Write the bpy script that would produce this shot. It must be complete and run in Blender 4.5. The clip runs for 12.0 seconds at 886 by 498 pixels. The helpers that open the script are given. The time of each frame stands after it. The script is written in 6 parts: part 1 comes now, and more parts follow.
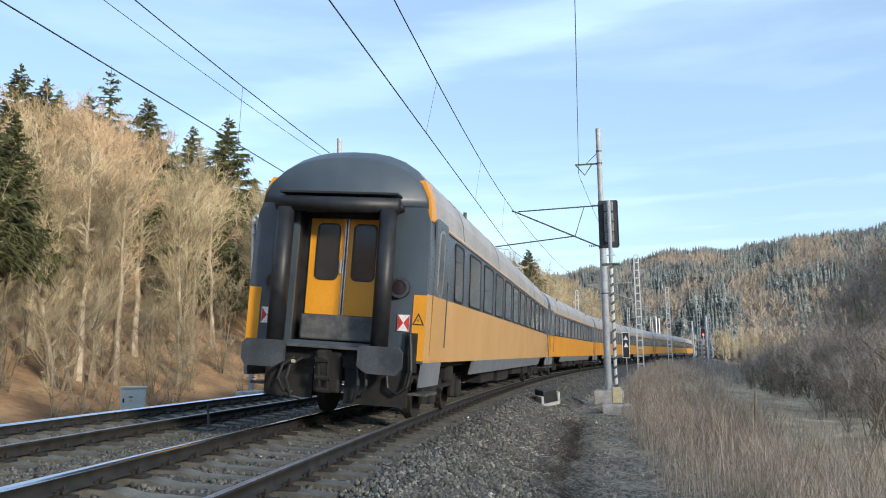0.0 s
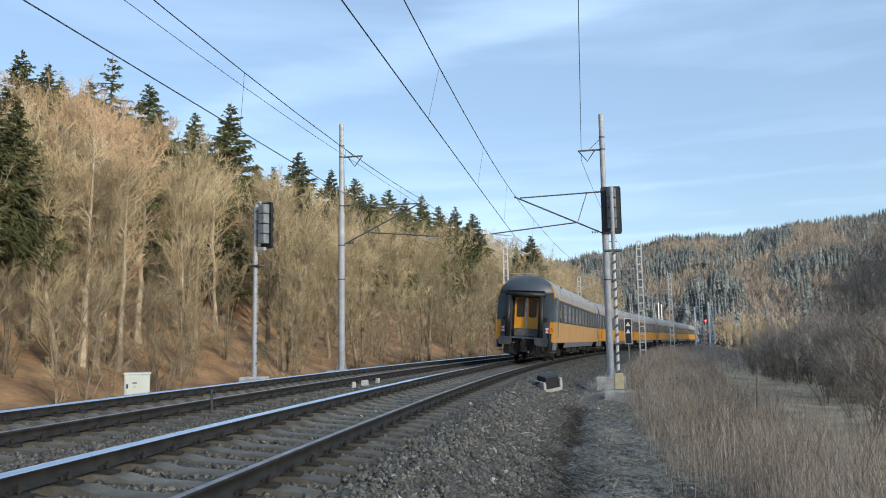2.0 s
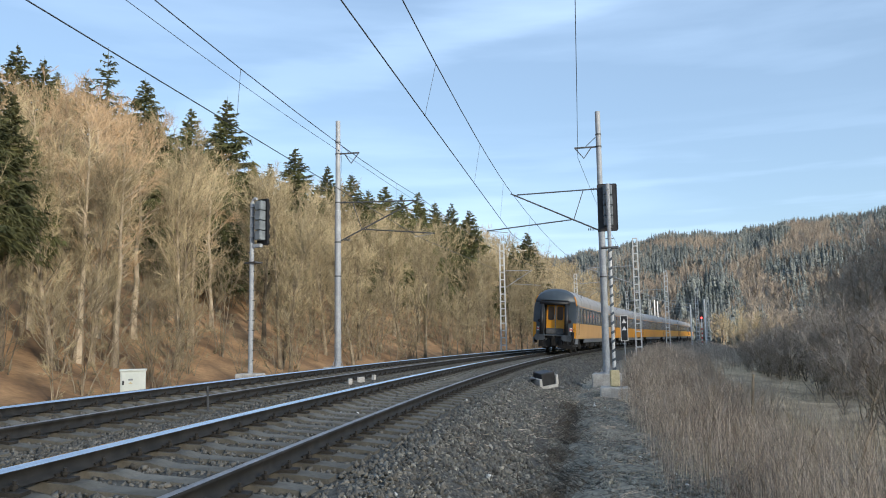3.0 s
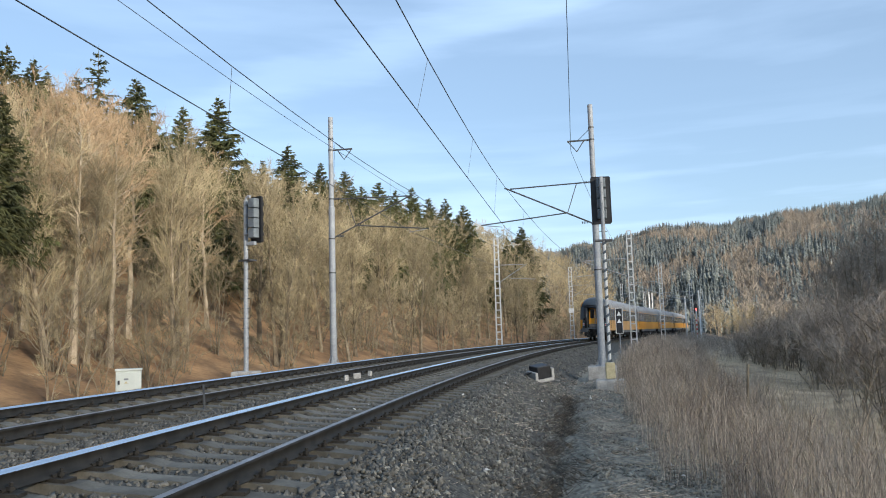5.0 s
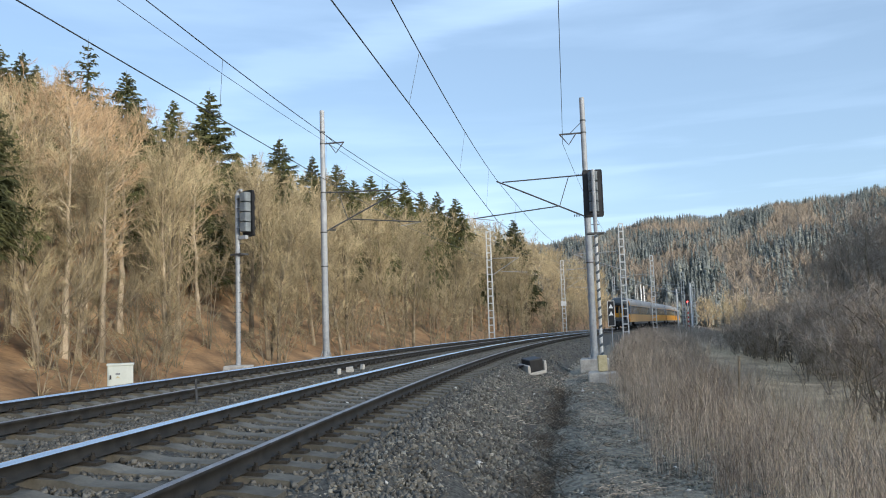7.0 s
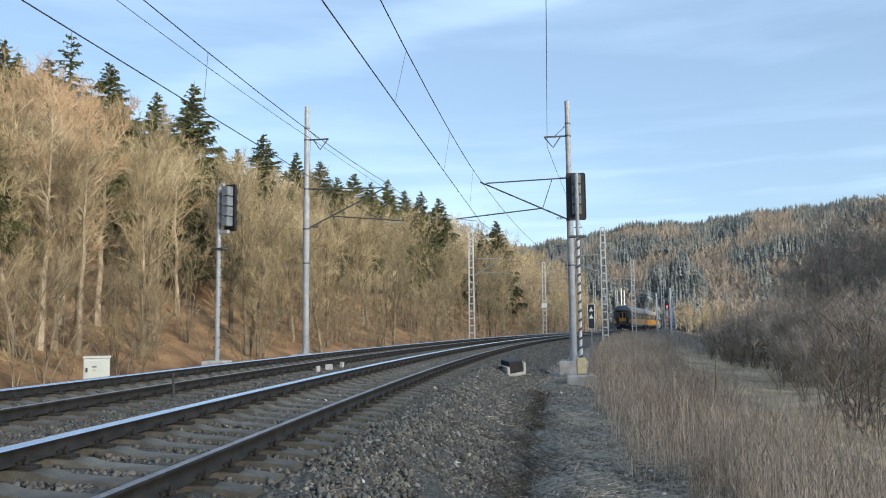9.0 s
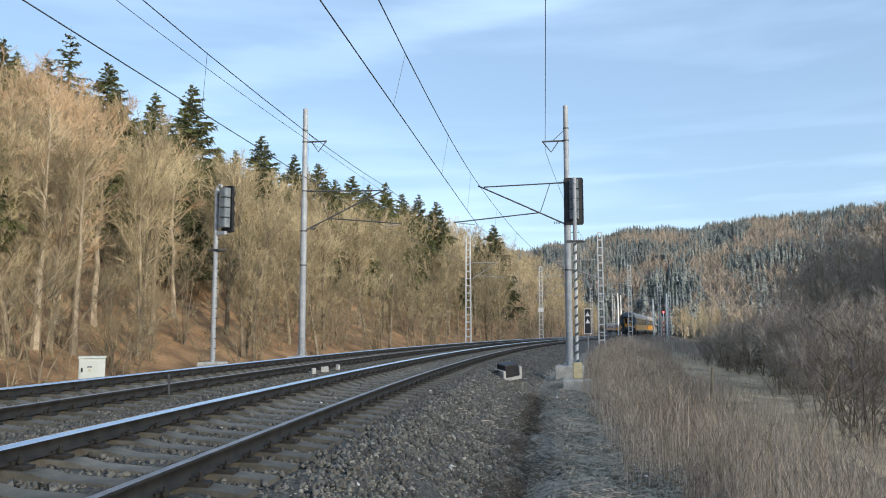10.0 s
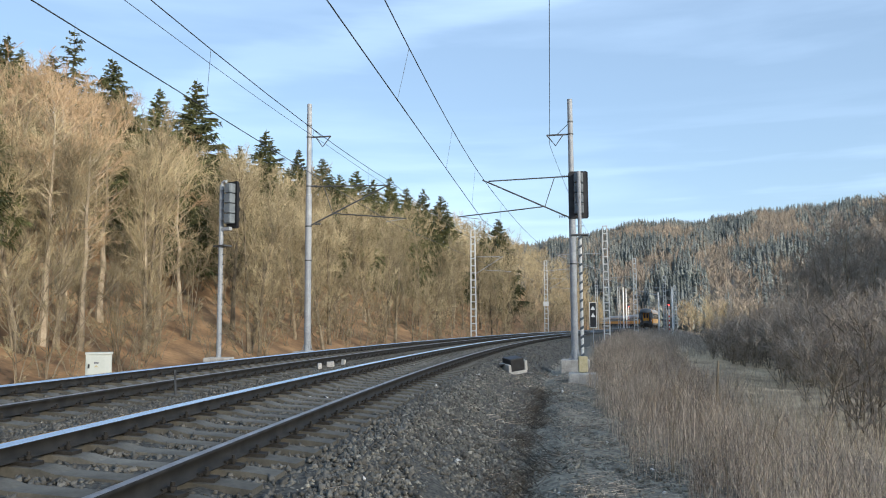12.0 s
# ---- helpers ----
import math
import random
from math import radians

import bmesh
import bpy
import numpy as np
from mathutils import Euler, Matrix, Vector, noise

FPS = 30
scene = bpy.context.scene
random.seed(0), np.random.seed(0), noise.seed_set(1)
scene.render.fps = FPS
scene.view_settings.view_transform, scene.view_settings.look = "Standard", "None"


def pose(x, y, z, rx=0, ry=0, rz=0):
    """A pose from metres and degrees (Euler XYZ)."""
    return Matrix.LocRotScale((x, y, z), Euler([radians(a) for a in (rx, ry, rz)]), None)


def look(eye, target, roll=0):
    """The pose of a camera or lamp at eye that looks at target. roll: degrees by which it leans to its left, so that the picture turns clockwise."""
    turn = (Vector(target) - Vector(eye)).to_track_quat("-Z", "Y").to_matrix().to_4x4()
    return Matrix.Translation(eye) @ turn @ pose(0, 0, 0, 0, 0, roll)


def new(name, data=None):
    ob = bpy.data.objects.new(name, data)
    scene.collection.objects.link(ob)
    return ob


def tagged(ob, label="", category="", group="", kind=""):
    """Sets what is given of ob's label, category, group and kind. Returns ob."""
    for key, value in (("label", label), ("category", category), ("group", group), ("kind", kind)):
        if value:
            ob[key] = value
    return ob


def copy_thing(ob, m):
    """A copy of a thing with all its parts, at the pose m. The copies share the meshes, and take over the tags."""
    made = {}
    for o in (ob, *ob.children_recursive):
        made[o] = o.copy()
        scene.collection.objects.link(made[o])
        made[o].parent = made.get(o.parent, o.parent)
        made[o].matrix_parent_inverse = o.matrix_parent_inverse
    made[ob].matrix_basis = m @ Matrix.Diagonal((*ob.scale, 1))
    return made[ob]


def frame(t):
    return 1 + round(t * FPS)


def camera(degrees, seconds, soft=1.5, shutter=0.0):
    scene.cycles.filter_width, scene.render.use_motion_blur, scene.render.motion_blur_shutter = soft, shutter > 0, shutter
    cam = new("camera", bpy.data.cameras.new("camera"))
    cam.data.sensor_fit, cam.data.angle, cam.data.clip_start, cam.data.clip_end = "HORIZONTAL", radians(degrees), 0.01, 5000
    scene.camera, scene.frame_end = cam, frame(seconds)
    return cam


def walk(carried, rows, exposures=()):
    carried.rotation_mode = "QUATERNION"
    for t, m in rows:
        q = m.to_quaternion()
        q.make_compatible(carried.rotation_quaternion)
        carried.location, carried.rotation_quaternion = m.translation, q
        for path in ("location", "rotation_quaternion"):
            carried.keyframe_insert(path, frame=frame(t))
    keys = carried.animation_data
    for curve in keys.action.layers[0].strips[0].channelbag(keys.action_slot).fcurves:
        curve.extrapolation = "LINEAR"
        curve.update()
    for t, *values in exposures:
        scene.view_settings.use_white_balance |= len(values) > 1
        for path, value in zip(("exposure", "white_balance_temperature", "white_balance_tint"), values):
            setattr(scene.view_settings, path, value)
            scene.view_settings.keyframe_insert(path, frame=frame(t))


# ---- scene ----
cam = camera(58.0, 12.0, soft=1.0)
EYE = (0.0, 0.0, 1.012)
CAM_ROWS = [
    (0.0, 0.018, 7.667, 0.828), (0.5, -0.281, 7.437, 0.773), (1.0, -0.491, 7.127, 0.781), (1.5, -0.042, 6.821, 0.801),
    (2.0, 0.194, 6.691, 0.837), (2.5, 0.090, 6.577, 0.857), (3.0, -0.071, 6.464, 0.789), (3.5, -0.20, 6.42, 0.93),
    (4.5, -0.36, 6.27, 1.42), (5.0, -0.390, 6.106, 1.611), (5.5, -0.398, 5.732, 1.713), (6.0, -0.110, 5.310, 1.796),
    (6.5, -0.552, 5.523, 1.822), (7.0, -0.925, 5.616, 1.831), (7.5, -1.32, 5.63, 1.68), (8.5, -2.10, 5.56, 0.93),
    (9.0, -2.319, 5.559, 0.611), (9.5, -2.401, 5.651, 0.330), (10.0, -2.575, 5.800, 0.061), (10.5, -2.562, 5.715, -0.051),
    (11.0, -2.465, 5.456, 0.059), (11.5, -2.129, 5.372, 0.239), (12.0, -2.200, 5.406, 0.350)]
walk(cam, [(t, pose(*EYE, 90 + pitch, roll, yaw)) for t, yaw, pitch, roll in CAM_ROWS], exposures=[(0.0, 0.62), (0.5, 0.46), (1.0, 0.3), (1.5, 0.32), (3.0, 0.34), (5.5, 0.35), (12.0, 0.4)])

# ---- daylight: pale winter sky with thin cloud, low hazy sun from behind the right shoulder ----
SUN_ELEV, SUN_AZ = 14.0, 140.0          # degrees; azimuth clockwise from +y
world = bpy.data.worlds.new("winter_sky")
scene.world = world
world.use_nodes = True
wn, wl = world.node_tree.nodes, world.node_tree.links
wn.clear()
w_out = wn.new("ShaderNodeOutputWorld")
w_bg = wn.new("ShaderNodeBackground")
w_sky = wn.new("ShaderNodeTexSky")
w_sky.sky_type, w_sky.sun_disc = "NISHITA", False
w_sky.sun_elevation, w_sky.sun_rotation = radians(SUN_ELEV), radians(SUN_AZ)
w_sky.air_density, w_sky.dust_density, w_sky.ozone_density = 1.0, 0.6, 2.7
VEIL = (0.295, 0.345, -0.891)      # across the cirrus veil
w_tc = wn.new("ShaderNodeTexCoord")
w_map = wn.new("ShaderNodeMapping")
w_map.inputs["Scale"].default_value = (1.0, 1.6, 7.0)
w_map.inputs["Rotation"].default_value = (radians(8), radians(-14), 0)
w_noise = wn.new("ShaderNodeTexNoise")
w_noise.inputs["Scale"].default_value, w_noise.inputs["Detail"].default_value = 2.2, 6.0
w_noise.inputs["Roughness"].default_value = 0.5
w_ramp = wn.new("ShaderNodeValToRGB")
w_ramp.color_ramp.elements[0].position, w_ramp.color_ramp.elements[1].position = 0.44, 0.74
w_ramp.color_ramp.elements[0].color = (0.3, 0.3, 0.3, 1)
w_ramp.color_ramp.elements[1].color = (0.52, 0.52, 0.52, 1)
w_mix = wn.new("ShaderNodeMixRGB")
w_mix.inputs[2].default_value = (4.9, 6.7, 9.2, 1)
wl.new(w_tc.outputs["Generated"], w_map.inputs[0])
wl.new(w_map.outputs[0], w_noise.inputs["Vector"])
wl.new(w_noise.outputs[0], w_ramp.inputs[0])
w_sep = wn.new("ShaderNodeSeparateXYZ")
wl.new(w_tc.outputs["Generated"], w_sep.inputs[0])


def sky_math(op, *args):
    node = wn.new("ShaderNodeMath")
    node.operation = op
    for k, a in enumerate(args):
        if isinstance(a, (int, float)):
            node.inputs[k].default_value = a
        else:
            wl.new(a, node.inputs[k])
    return node.outputs[0]


def sky_step(value, lo, hi):
    node = wn.new("ShaderNodeMapRange")
    node.interpolation_type = "SMOOTHSTEP"
    wl.new(value, node.inputs["Value"])
    node.inputs["From Min"].default_value, node.inputs["From Max"].default_value = lo, hi
    return node.outputs[0]


# a long thin veil of cirrus across the sky, and brighter streaks low over the hills
w_puff = wn.new("ShaderNodeTexNoise")
w_puff.inputs["Scale"].default_value, w_puff.inputs["Detail"].default_value = 5.0, 5.0
wl.new(w_map.outputs[0], w_puff.inputs["Vector"])
w_dot = wn.new("ShaderNodeVectorMath")
w_dot.operation = "DOT_PRODUCT"
w_dot.inputs[1].default_value = VEIL
wl.new(w_tc.outputs["Generated"], w_dot.inputs[0])
veil = sky_math("ADD", w_dot.outputs["Value"], sky_math("MULTIPLY", sky_math("SUBTRACT", w_puff.outputs[0], 0.5), 0.09))
veil = sky_math("SUBTRACT", 1.0, sky_step(sky_math("ABSOLUTE", veil), 0.004, 0.04))
w_flat = wn.new("ShaderNodeMapping")
w_flat.inputs["Scale"].default_value = (2.2, 2.2, 26.0)
w_low = wn.new("ShaderNodeTexNoise")
w_low.inputs["Scale"].default_value, w_low.inputs["Detail"].default_value = 1.6, 4.0
wl.new(w_tc.outputs["Generated"], w_flat.inputs[0])
wl.new(w_flat.outputs[0], w_low.inputs["Vector"])
low = sky_math("MULTIPLY", sky_step(w_low.outputs[0], 0.46, 0.66), sky_math("SUBTRACT", 1.0, sky_step(w_sep.outputs[2], 0.1, 0.3)))
cloud = sky_math("ADD", w_ramp.outputs[0], sky_math("ADD", sky_math("MULTIPLY", veil, 0.17), sky_math("MULTIPLY", low, 0.26)))
wl.new(cloud, w_mix.inputs[0])
wl.new(w_sky.outputs[0], w_mix.inputs[1])
wl.new(w_mix.outputs[0], w_bg.inputs[0])
wl.new(w_bg.outputs[0], w_out.inputs[0])
w_bg.inputs[1].default_value = 0.13
sun = new("sun", bpy.data.lights.new("sun", "SUN"))
sun.data.energy, sun.data.angle, sun.data.color = 4.8, radians(7.0), (1.0, 0.9, 0.76)
_sa, _se = radians(SUN_AZ), radians(SUN_ELEV)
sun.matrix_world = look((0, 0, 60), (-math.sin(_sa) * math.cos(_se), -math.cos(_sa) * math.cos(_se), 60 - math.sin(_se)))


# ---- materials ----
def mat(name, a, b, scale=8.0, rough=0.8, bump=0.0, metal=0.0, detail=5.0, bump_scale=None, spread=(0.35, 0.65), coords="Object",
        vary=0.0, island=False, fine=None, rough_var=0.1, emit=None, grain=0.18):
    """A surface of two colours mixed by noise, with a second, finer grain and relief."""
    m = bpy.data.materials.new(name)
    m.use_nodes = True
    n, l = m.node_tree.nodes, m.node_tree.links
    bs = n["Principled BSDF"]
    tc = n.new("ShaderNodeTexCoord")
    nz = n.new("ShaderNodeTexNoise")
    nz.inputs["Scale"].default_value, nz.inputs["Detail"].default_value = scale, detail
    l.new(tc.outputs[coords], nz.inputs["Vector"])
    ramp = n.new("ShaderNodeValToRGB")
    ramp.color_ramp.elements[0].position, ramp.color_ramp.elements[1].position = spread
    ramp.color_ramp.elements[0].color, ramp.color_ramp.elements[1].color = (*a, 1), (*b, 1)
    l.new(nz.outputs[0], ramp.inputs[0])
    col = ramp.outputs[0]
    fn = n.new("ShaderNodeTexNoise")
    fn.inputs["Scale"].default_value, fn.inputs["Detail"].default_value = fine or scale * 9, 4.0
    l.new(tc.outputs[coords], fn.inputs["Vector"])
    mr = n.new("ShaderNodeMapRange")
    mr.inputs["From Min"].default_value, mr.inputs["From Max"].default_value = 0.3, 0.7
    mr.inputs["To Min"].default_value, mr.inputs["To Max"].default_value = 1 - grain, 1 + grain
    l.new(fn.outputs[0], mr.inputs["Value"])
    mul = n.new("ShaderNodeMixRGB")
    mul.blend_type = "MULTIPLY"
    mul.inputs[0].default_value = 1.0
    l.new(col, mul.inputs[1])
    l.new(mr.outputs[0], mul.inputs[2])
    col = mul.outputs[0]
    if vary:
        hs = n.new("ShaderNodeHueSaturation")
        if island:
            src = n.new("ShaderNodeNewGeometry").outputs["Random Per Island"]
        else:
            src = n.new("ShaderNodeObjectInfo").outputs["Random"]
        vr = n.new("ShaderNodeMapRange")
        vr.inputs["To Min"].default_value, vr.inputs["To Max"].default_value = 1 - vary, 1 + vary
        l.new(src, vr.inputs["Value"])
        l.new(vr.outputs[0], hs.inputs["Value"])
        l.new(col, hs.inputs["Color"])
        col = hs.outputs[0]
    l.new(col, bs.inputs["Base Color"])
    bs.inputs["Metallic"].default_value = metal
    rr = n.new("ShaderNodeMapRange")
    rr.inputs["To Min"].default_value, rr.inputs["To Max"].default_value = max(0.02, rough - rough_var), min(1, rough + rough_var)
    l.new(fn.outputs[0], rr.inputs["Value"])
    l.new(rr.outputs[0], bs.inputs["Roughness"])
    if bump:
        bn = n.new("ShaderNodeTexNoise")
        bn.inputs["Scale"].default_value, bn.inputs["Detail"].default_value = bump_scale or scale * 4, 5.0
        l.new(tc.outputs[coords], bn.inputs["Vector"])
        bp = n.new("ShaderNodeBump")
        bp.inputs["Strength"].default_value, bp.inputs["Distance"].default_value = min(1.0, bump * 8), bump
        l.new(bn.outputs[0], bp.inputs["Height"])
        l.new(bp.outputs[0], bs.inputs["Normal"])
    if emit:
        bs.inputs["Emission Color"].default_value, bs.inputs["Emission Strength"].default_value = (*emit[:3], 1), emit[3]
    return m


M_STONE = mat("ballast_stone", (0.068, 0.066, 0.058), (0.172, 0.165, 0.143), 5, 0.9, 0.004, vary=0.34, island=True)
M_PATH = mat("path_gravel", (0.14, 0.136, 0.115), (0.315, 0.3, 0.25), 6, 0.95, 0.004, vary=0.36, island=True)
M_SLEEPER = mat("weathered_concrete", (0.085, 0.081, 0.067), (0.175, 0.165, 0.137), 3, 0.9, 0.004, vary=0.15)
M_RAIL = mat("rusty_rail_steel", (0.017, 0.017, 0.015), (0.038, 0.036, 0.032), 5, 0.75, 0.002, metal=0.25)
M_RAILTOP = mat("polished_rail_head", (0.74, 0.76, 0.8), (0.84, 0.84, 0.85), 3, 0.17, metal=1.0, rough_var=0.02, grain=0.03)
M_RAILDULL = mat("dull_low_rail_head", (0.3, 0.285, 0.285), (0.42, 0.4, 0.4), 2.5, 0.46, metal=0.85, rough_var=0.08)
M_CLIP = mat("rusty_fastening", (0.017, 0.016, 0.014), (0.042, 0.038, 0.032), 9, 0.85, 0.003, metal=0.2)
M_GALV = mat("galvanised_steel", (0.27, 0.295, 0.32), (0.36, 0.385, 0.41), 2, 0.65, 0.001, metal=0.1)
M_WHITEPOST = mat("pale_painted_steel", (0.46, 0.48, 0.49), (0.6, 0.62, 0.62), 3, 0.55, metal=0.1)
M_DARKSTEEL = mat("dark_steel", (0.06, 0.066, 0.072), (0.12, 0.126, 0.132), 4, 0.6, metal=0.4)
M_WIRE = mat("copper_wire_tarnished", (0.05, 0.055, 0.06), (0.09, 0.1, 0.11), 2, 0.6, metal=0.5)
M_CONCRETE = mat("old_concrete", (0.33, 0.319, 0.297), (0.506, 0.495, 0.462), 2.5, 0.92, 0.006)
M_BLACK = mat("black_board_paint", (0.012, 0.013, 0.015), (0.025, 0.026, 0.03), 5, 0.55)
M_WHITE = mat("white_paint", (0.72, 0.73, 0.73), (0.82, 0.82, 0.81), 4, 0.5)
M_RED = mat("red_paint", (0.5, 0.03, 0.025), (0.62, 0.05, 0.04), 5, 0.5)
M_REDLAMP = mat("red_signal_lens", (0.5, 0.02, 0.02), (0.6, 0.03, 0.02), 5, 0.3, emit=(1.0, 0.06, 0.05, 6.0))
M_YELLOWPAINT = mat("yellow_plate_paint", (0.42, 0.37, 0.22), (0.52, 0.46, 0.29), 6, 0.6)
M_CABINET = mat("pale_grey_cabinet", (0.5, 0.54, 0.5), (0.58, 0.61, 0.57), 2, 0.55, grain=0.035)
M_BODY = mat("anthracite_coach_paint", (0.05, 0.068, 0.086), (0.072, 0.095, 0.118), 1.2, 0.42, 0.0, fine=30, grain=0.035)
M_BODYSIDE = mat("grey_window_band_paint", (0.08, 0.1, 0.122), (0.105, 0.128, 0.154), 1.2, 0.3, fine=30, grain=0.035)
M_YELLOW = mat("orange_yellow_coach_paint", (0.66, 0.275, 0.012), (0.76, 0.33, 0.02), 0.8, 0.4, fine=25, grain=0.035)
# paler copy of the coach orange: glancing sky sheen put into the colour
M_YELLOWSHEEN = mat("sheen_paled_orange_coach_paint", (0.58, 0.33, 0.115), (0.67, 0.4, 0.16), 0.7, 0.34, fine=20, grain=0.035)
M_ROOF = mat("silver_grey_roof_paint", (0.29, 0.28, 0.27), (0.37, 0.36, 0.345), 1.0, 0.5, 0.002, fine=14)
M_SKIRT = mat("mid_grey_skirt_paint", (0.15, 0.165, 0.185), (0.21, 0.225, 0.245), 1.5, 0.55, grain=0.035)
M_RUBBER = mat("black_rubber", (0.008, 0.009, 0.011), (0.019, 0.021, 0.025), 6, 0.5, 0.002)
M_UNDER = mat("grimy_underframe", (0.008, 0.008, 0.008), (0.024, 0.022, 0.02), 4, 0.85, 0.004)
M_BUFFER = mat("worn_buffer_steel", (0.035, 0.042, 0.05), (0.075, 0.085, 0.095), 3, 0.5, metal=0.2)
M_PLATE = mat("scuffed_grey_plate", (0.055, 0.06, 0.065), (0.13, 0.125, 0.12), 6, 0.6, metal=0.2)
# light blue-grey base colour stands in for sky mirrored in the side windows
M_GLASS = mat("tinted_glass_sky_toned", (0.075, 0.095, 0.115), (0.11, 0.135, 0.16), 1.5, 0.07, rough_var=0.03, grain=0.035)
M_SILVER = mat("silver_trim", (0.45, 0.46, 0.47), (0.6, 0.6, 0.6), 5, 0.35, metal=0.8)
M_LOCO = mat("pale_grey_loco_paint", (0.4, 0.4, 0.4), (0.5, 0.49, 0.48), 1.0, 0.45, grain=0.035)
M_TWIG = mat("bare_twig_bark", (0.17, 0.138, 0.08), (0.43, 0.36, 0.225), 0.3, 0.9, vary=0.3)
M_TWIG_OLIVE = mat("olive_brown_twigs", (0.165, 0.133, 0.078), (0.43, 0.36, 0.222), 0.4, 0.9, vary=0.28)
M_TWIG_ORANGE = mat("beech_twigs_with_dry_leaves", (0.33, 0.232, 0.135), (0.47, 0.345, 0.215), 0.4, 0.9, vary=0.2)
M_TWIG_GREY = mat("grey_brush_twigs", (0.27, 0.228, 0.19), (0.47, 0.4, 0.325), 0.5, 0.95, vary=0.25)
M_TRUNK = mat("grey_brown_bark", (0.12, 0.095, 0.065), (0.3, 0.25, 0.175), 1.4, 0.92, 0.01, vary=0.3)
M_BEECH_TRUNK = mat("pale_beech_bark", (0.27, 0.22, 0.16), (0.46, 0.39, 0.29), 1.2, 0.9, 0.008, vary=0.2)
M_SPRUCE = mat("spruce_needles", (0.045, 0.058, 0.022), (0.115, 0.118, 0.04), 0.6, 0.85, vary=0.3)
M_SPRUCE_TRUNK = mat("spruce_bark", (0.13, 0.1, 0.07), (0.24, 0.19, 0.13), 2, 0.92, 0.01)
# haze over the far hill is mixed into this paler, bluer needle colour
M_HAZESPRUCE = mat("far_spruce_needles_hazed", (0.135, 0.162, 0.16), (0.22, 0.242, 0.23), 0.02, 0.9, vary=0.18, island=True)
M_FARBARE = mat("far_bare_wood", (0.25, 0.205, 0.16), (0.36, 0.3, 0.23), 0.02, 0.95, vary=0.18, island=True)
M_REED = mat("dry_brown_stems", (0.15, 0.115, 0.09), (0.56, 0.47, 0.37), 0.6, 0.95, spread=(0.3, 0.7), vary=0.75, island=True)
M_DRYGRASS = mat("dry_straw_grass", (0.45, 0.36, 0.235), (0.64, 0.54, 0.38), 0.8, 0.95, vary=0.35, island=True)
M_WHITE_STONE = mat("pale_limestone", (0.5, 0.49, 0.46), (0.68, 0.67, 0.64), 8, 0.9)
M_TUFT = mat("dark_matted_grass", (0.05, 0.042, 0.032), (0.11, 0.09, 0.065), 2.0, 0.95, vary=0.4, island=True)


# ---- the curve of the railway: distance s along the near track, l metres to its left ----
DS = 0.5
_s = np.arange(-330.0, 520.0 + DS, DS)
_k = 2.902e-3 - 0.56e-5 * _s - 2.658e-7 * _s ** 2 / 2
_k = np.where(_s < 0, np.where(_s < -20, 0.0, 2.902e-3), _k)
_k = np.where(_s > 132, np.where(_s > 182, np.where(_s > 400, 0.0, -1.9e-3), -0.4e-3), _k)
_h = np.concatenate([[0], np.cumsum((_k[1:] + _k[:-1]) / 2 * DS)])
_h += radians(8.283) - np.interp(0.0, _s, _h)
_x = np.concatenate([[0], np.cumsum((np.sin(_h[1:]) + np.sin(_h[:-1])) / 2 * DS)])
_y = np.concatenate([[0], np.cumsum((np.cos(_h[1:]) + np.cos(_h[:-1])) / 2 * DS)])
_x += -2.5625 - np.interp(0.0, _s, _x)
_y += 6.0 - np.interp(0.0, _s, _y)
TWIN = 4.275           # spacing of the two tracks
GAUGE = 0.7525         # half the distance of the rail heads' middles


def heading(s):
    return float(np.interp(s, _s, _h))


def cant(s):
    return 0.1 * float(np.clip(np.interp(s, _s, _k) / 2.6e-3, -0.4, 1.0))


def on_track(s, l=0.0, z=0.0):
    hd = heading(s)
    return Vector((float(np.interp(s, _s, _x)) - l * math.cos(hd), float(np.interp(s, _s, _y)) + l * math.sin(hd), z))


def track_pose(s, l=0.0, z=0.0, turn=0.0):
    """Local +y runs along the track, +x to its right."""
    p = on_track(s, l, z)
    return pose(p.x, p.y, p.z, 0, 0, -math.degrees(heading(s)) + turn)


def track_coords(x, y):
    """s and l of points in plan (arrays)."""
    x, y = np.atleast_1d(np.asarray(x, float)), np.atleast_1d(np.asarray(y, float))
    s_out, l_out = np.empty(len(x)), np.empty(len(x))
    for i in range(0, len(x), 4000):
        xs, ys = x[i:i + 4000, None], y[i:i + 4000, None]
        j = np.argmin((xs - _x) ** 2 + (ys - _y) ** 2, axis=1)
        dx, dy = x[i:i + 4000] - _x[j], y[i:i + 4000] - _y[j]
        l_out[i:i + 4000] = -(dx * np.cos(_h[j]) - dy * np.sin(_h[j]))
        s_out[i:i + 4000] = _s[j] + dx * np.sin(_h[j]) + dy * np.cos(_h[j])
    return s_out, l_out


# rise beyond l = -60: unseen ridge added to block the low sun
PROFILE_L = [-400, -240, -160, -120, -90, -60, -34, -22, -14, -9.5, -7.0, -5.2, -3.9, -3.3, -2.9, -1.75, -1.3, 0, 1.3, 2.1, 2.97, 4.27, 5.57, 6.4, 7.9, 9.5, 13, 18, 26, 40, 60, 90, 140, 400]
PROFILE_Z = [42, 55, 57.0, 26, 5, -3.0, -3.0, -2.7, -2.3, -1.75, -1.2, -0.86, -0.8, -1.0, -0.88, -0.33, -0.28, -0.2, -0.115, -0.22, -0.28, -0.2, -0.115, -0.17, -0.85, -1.0, -1.0, 0.9, 4.8, 12.0, 22.5, 36, 52, 90]


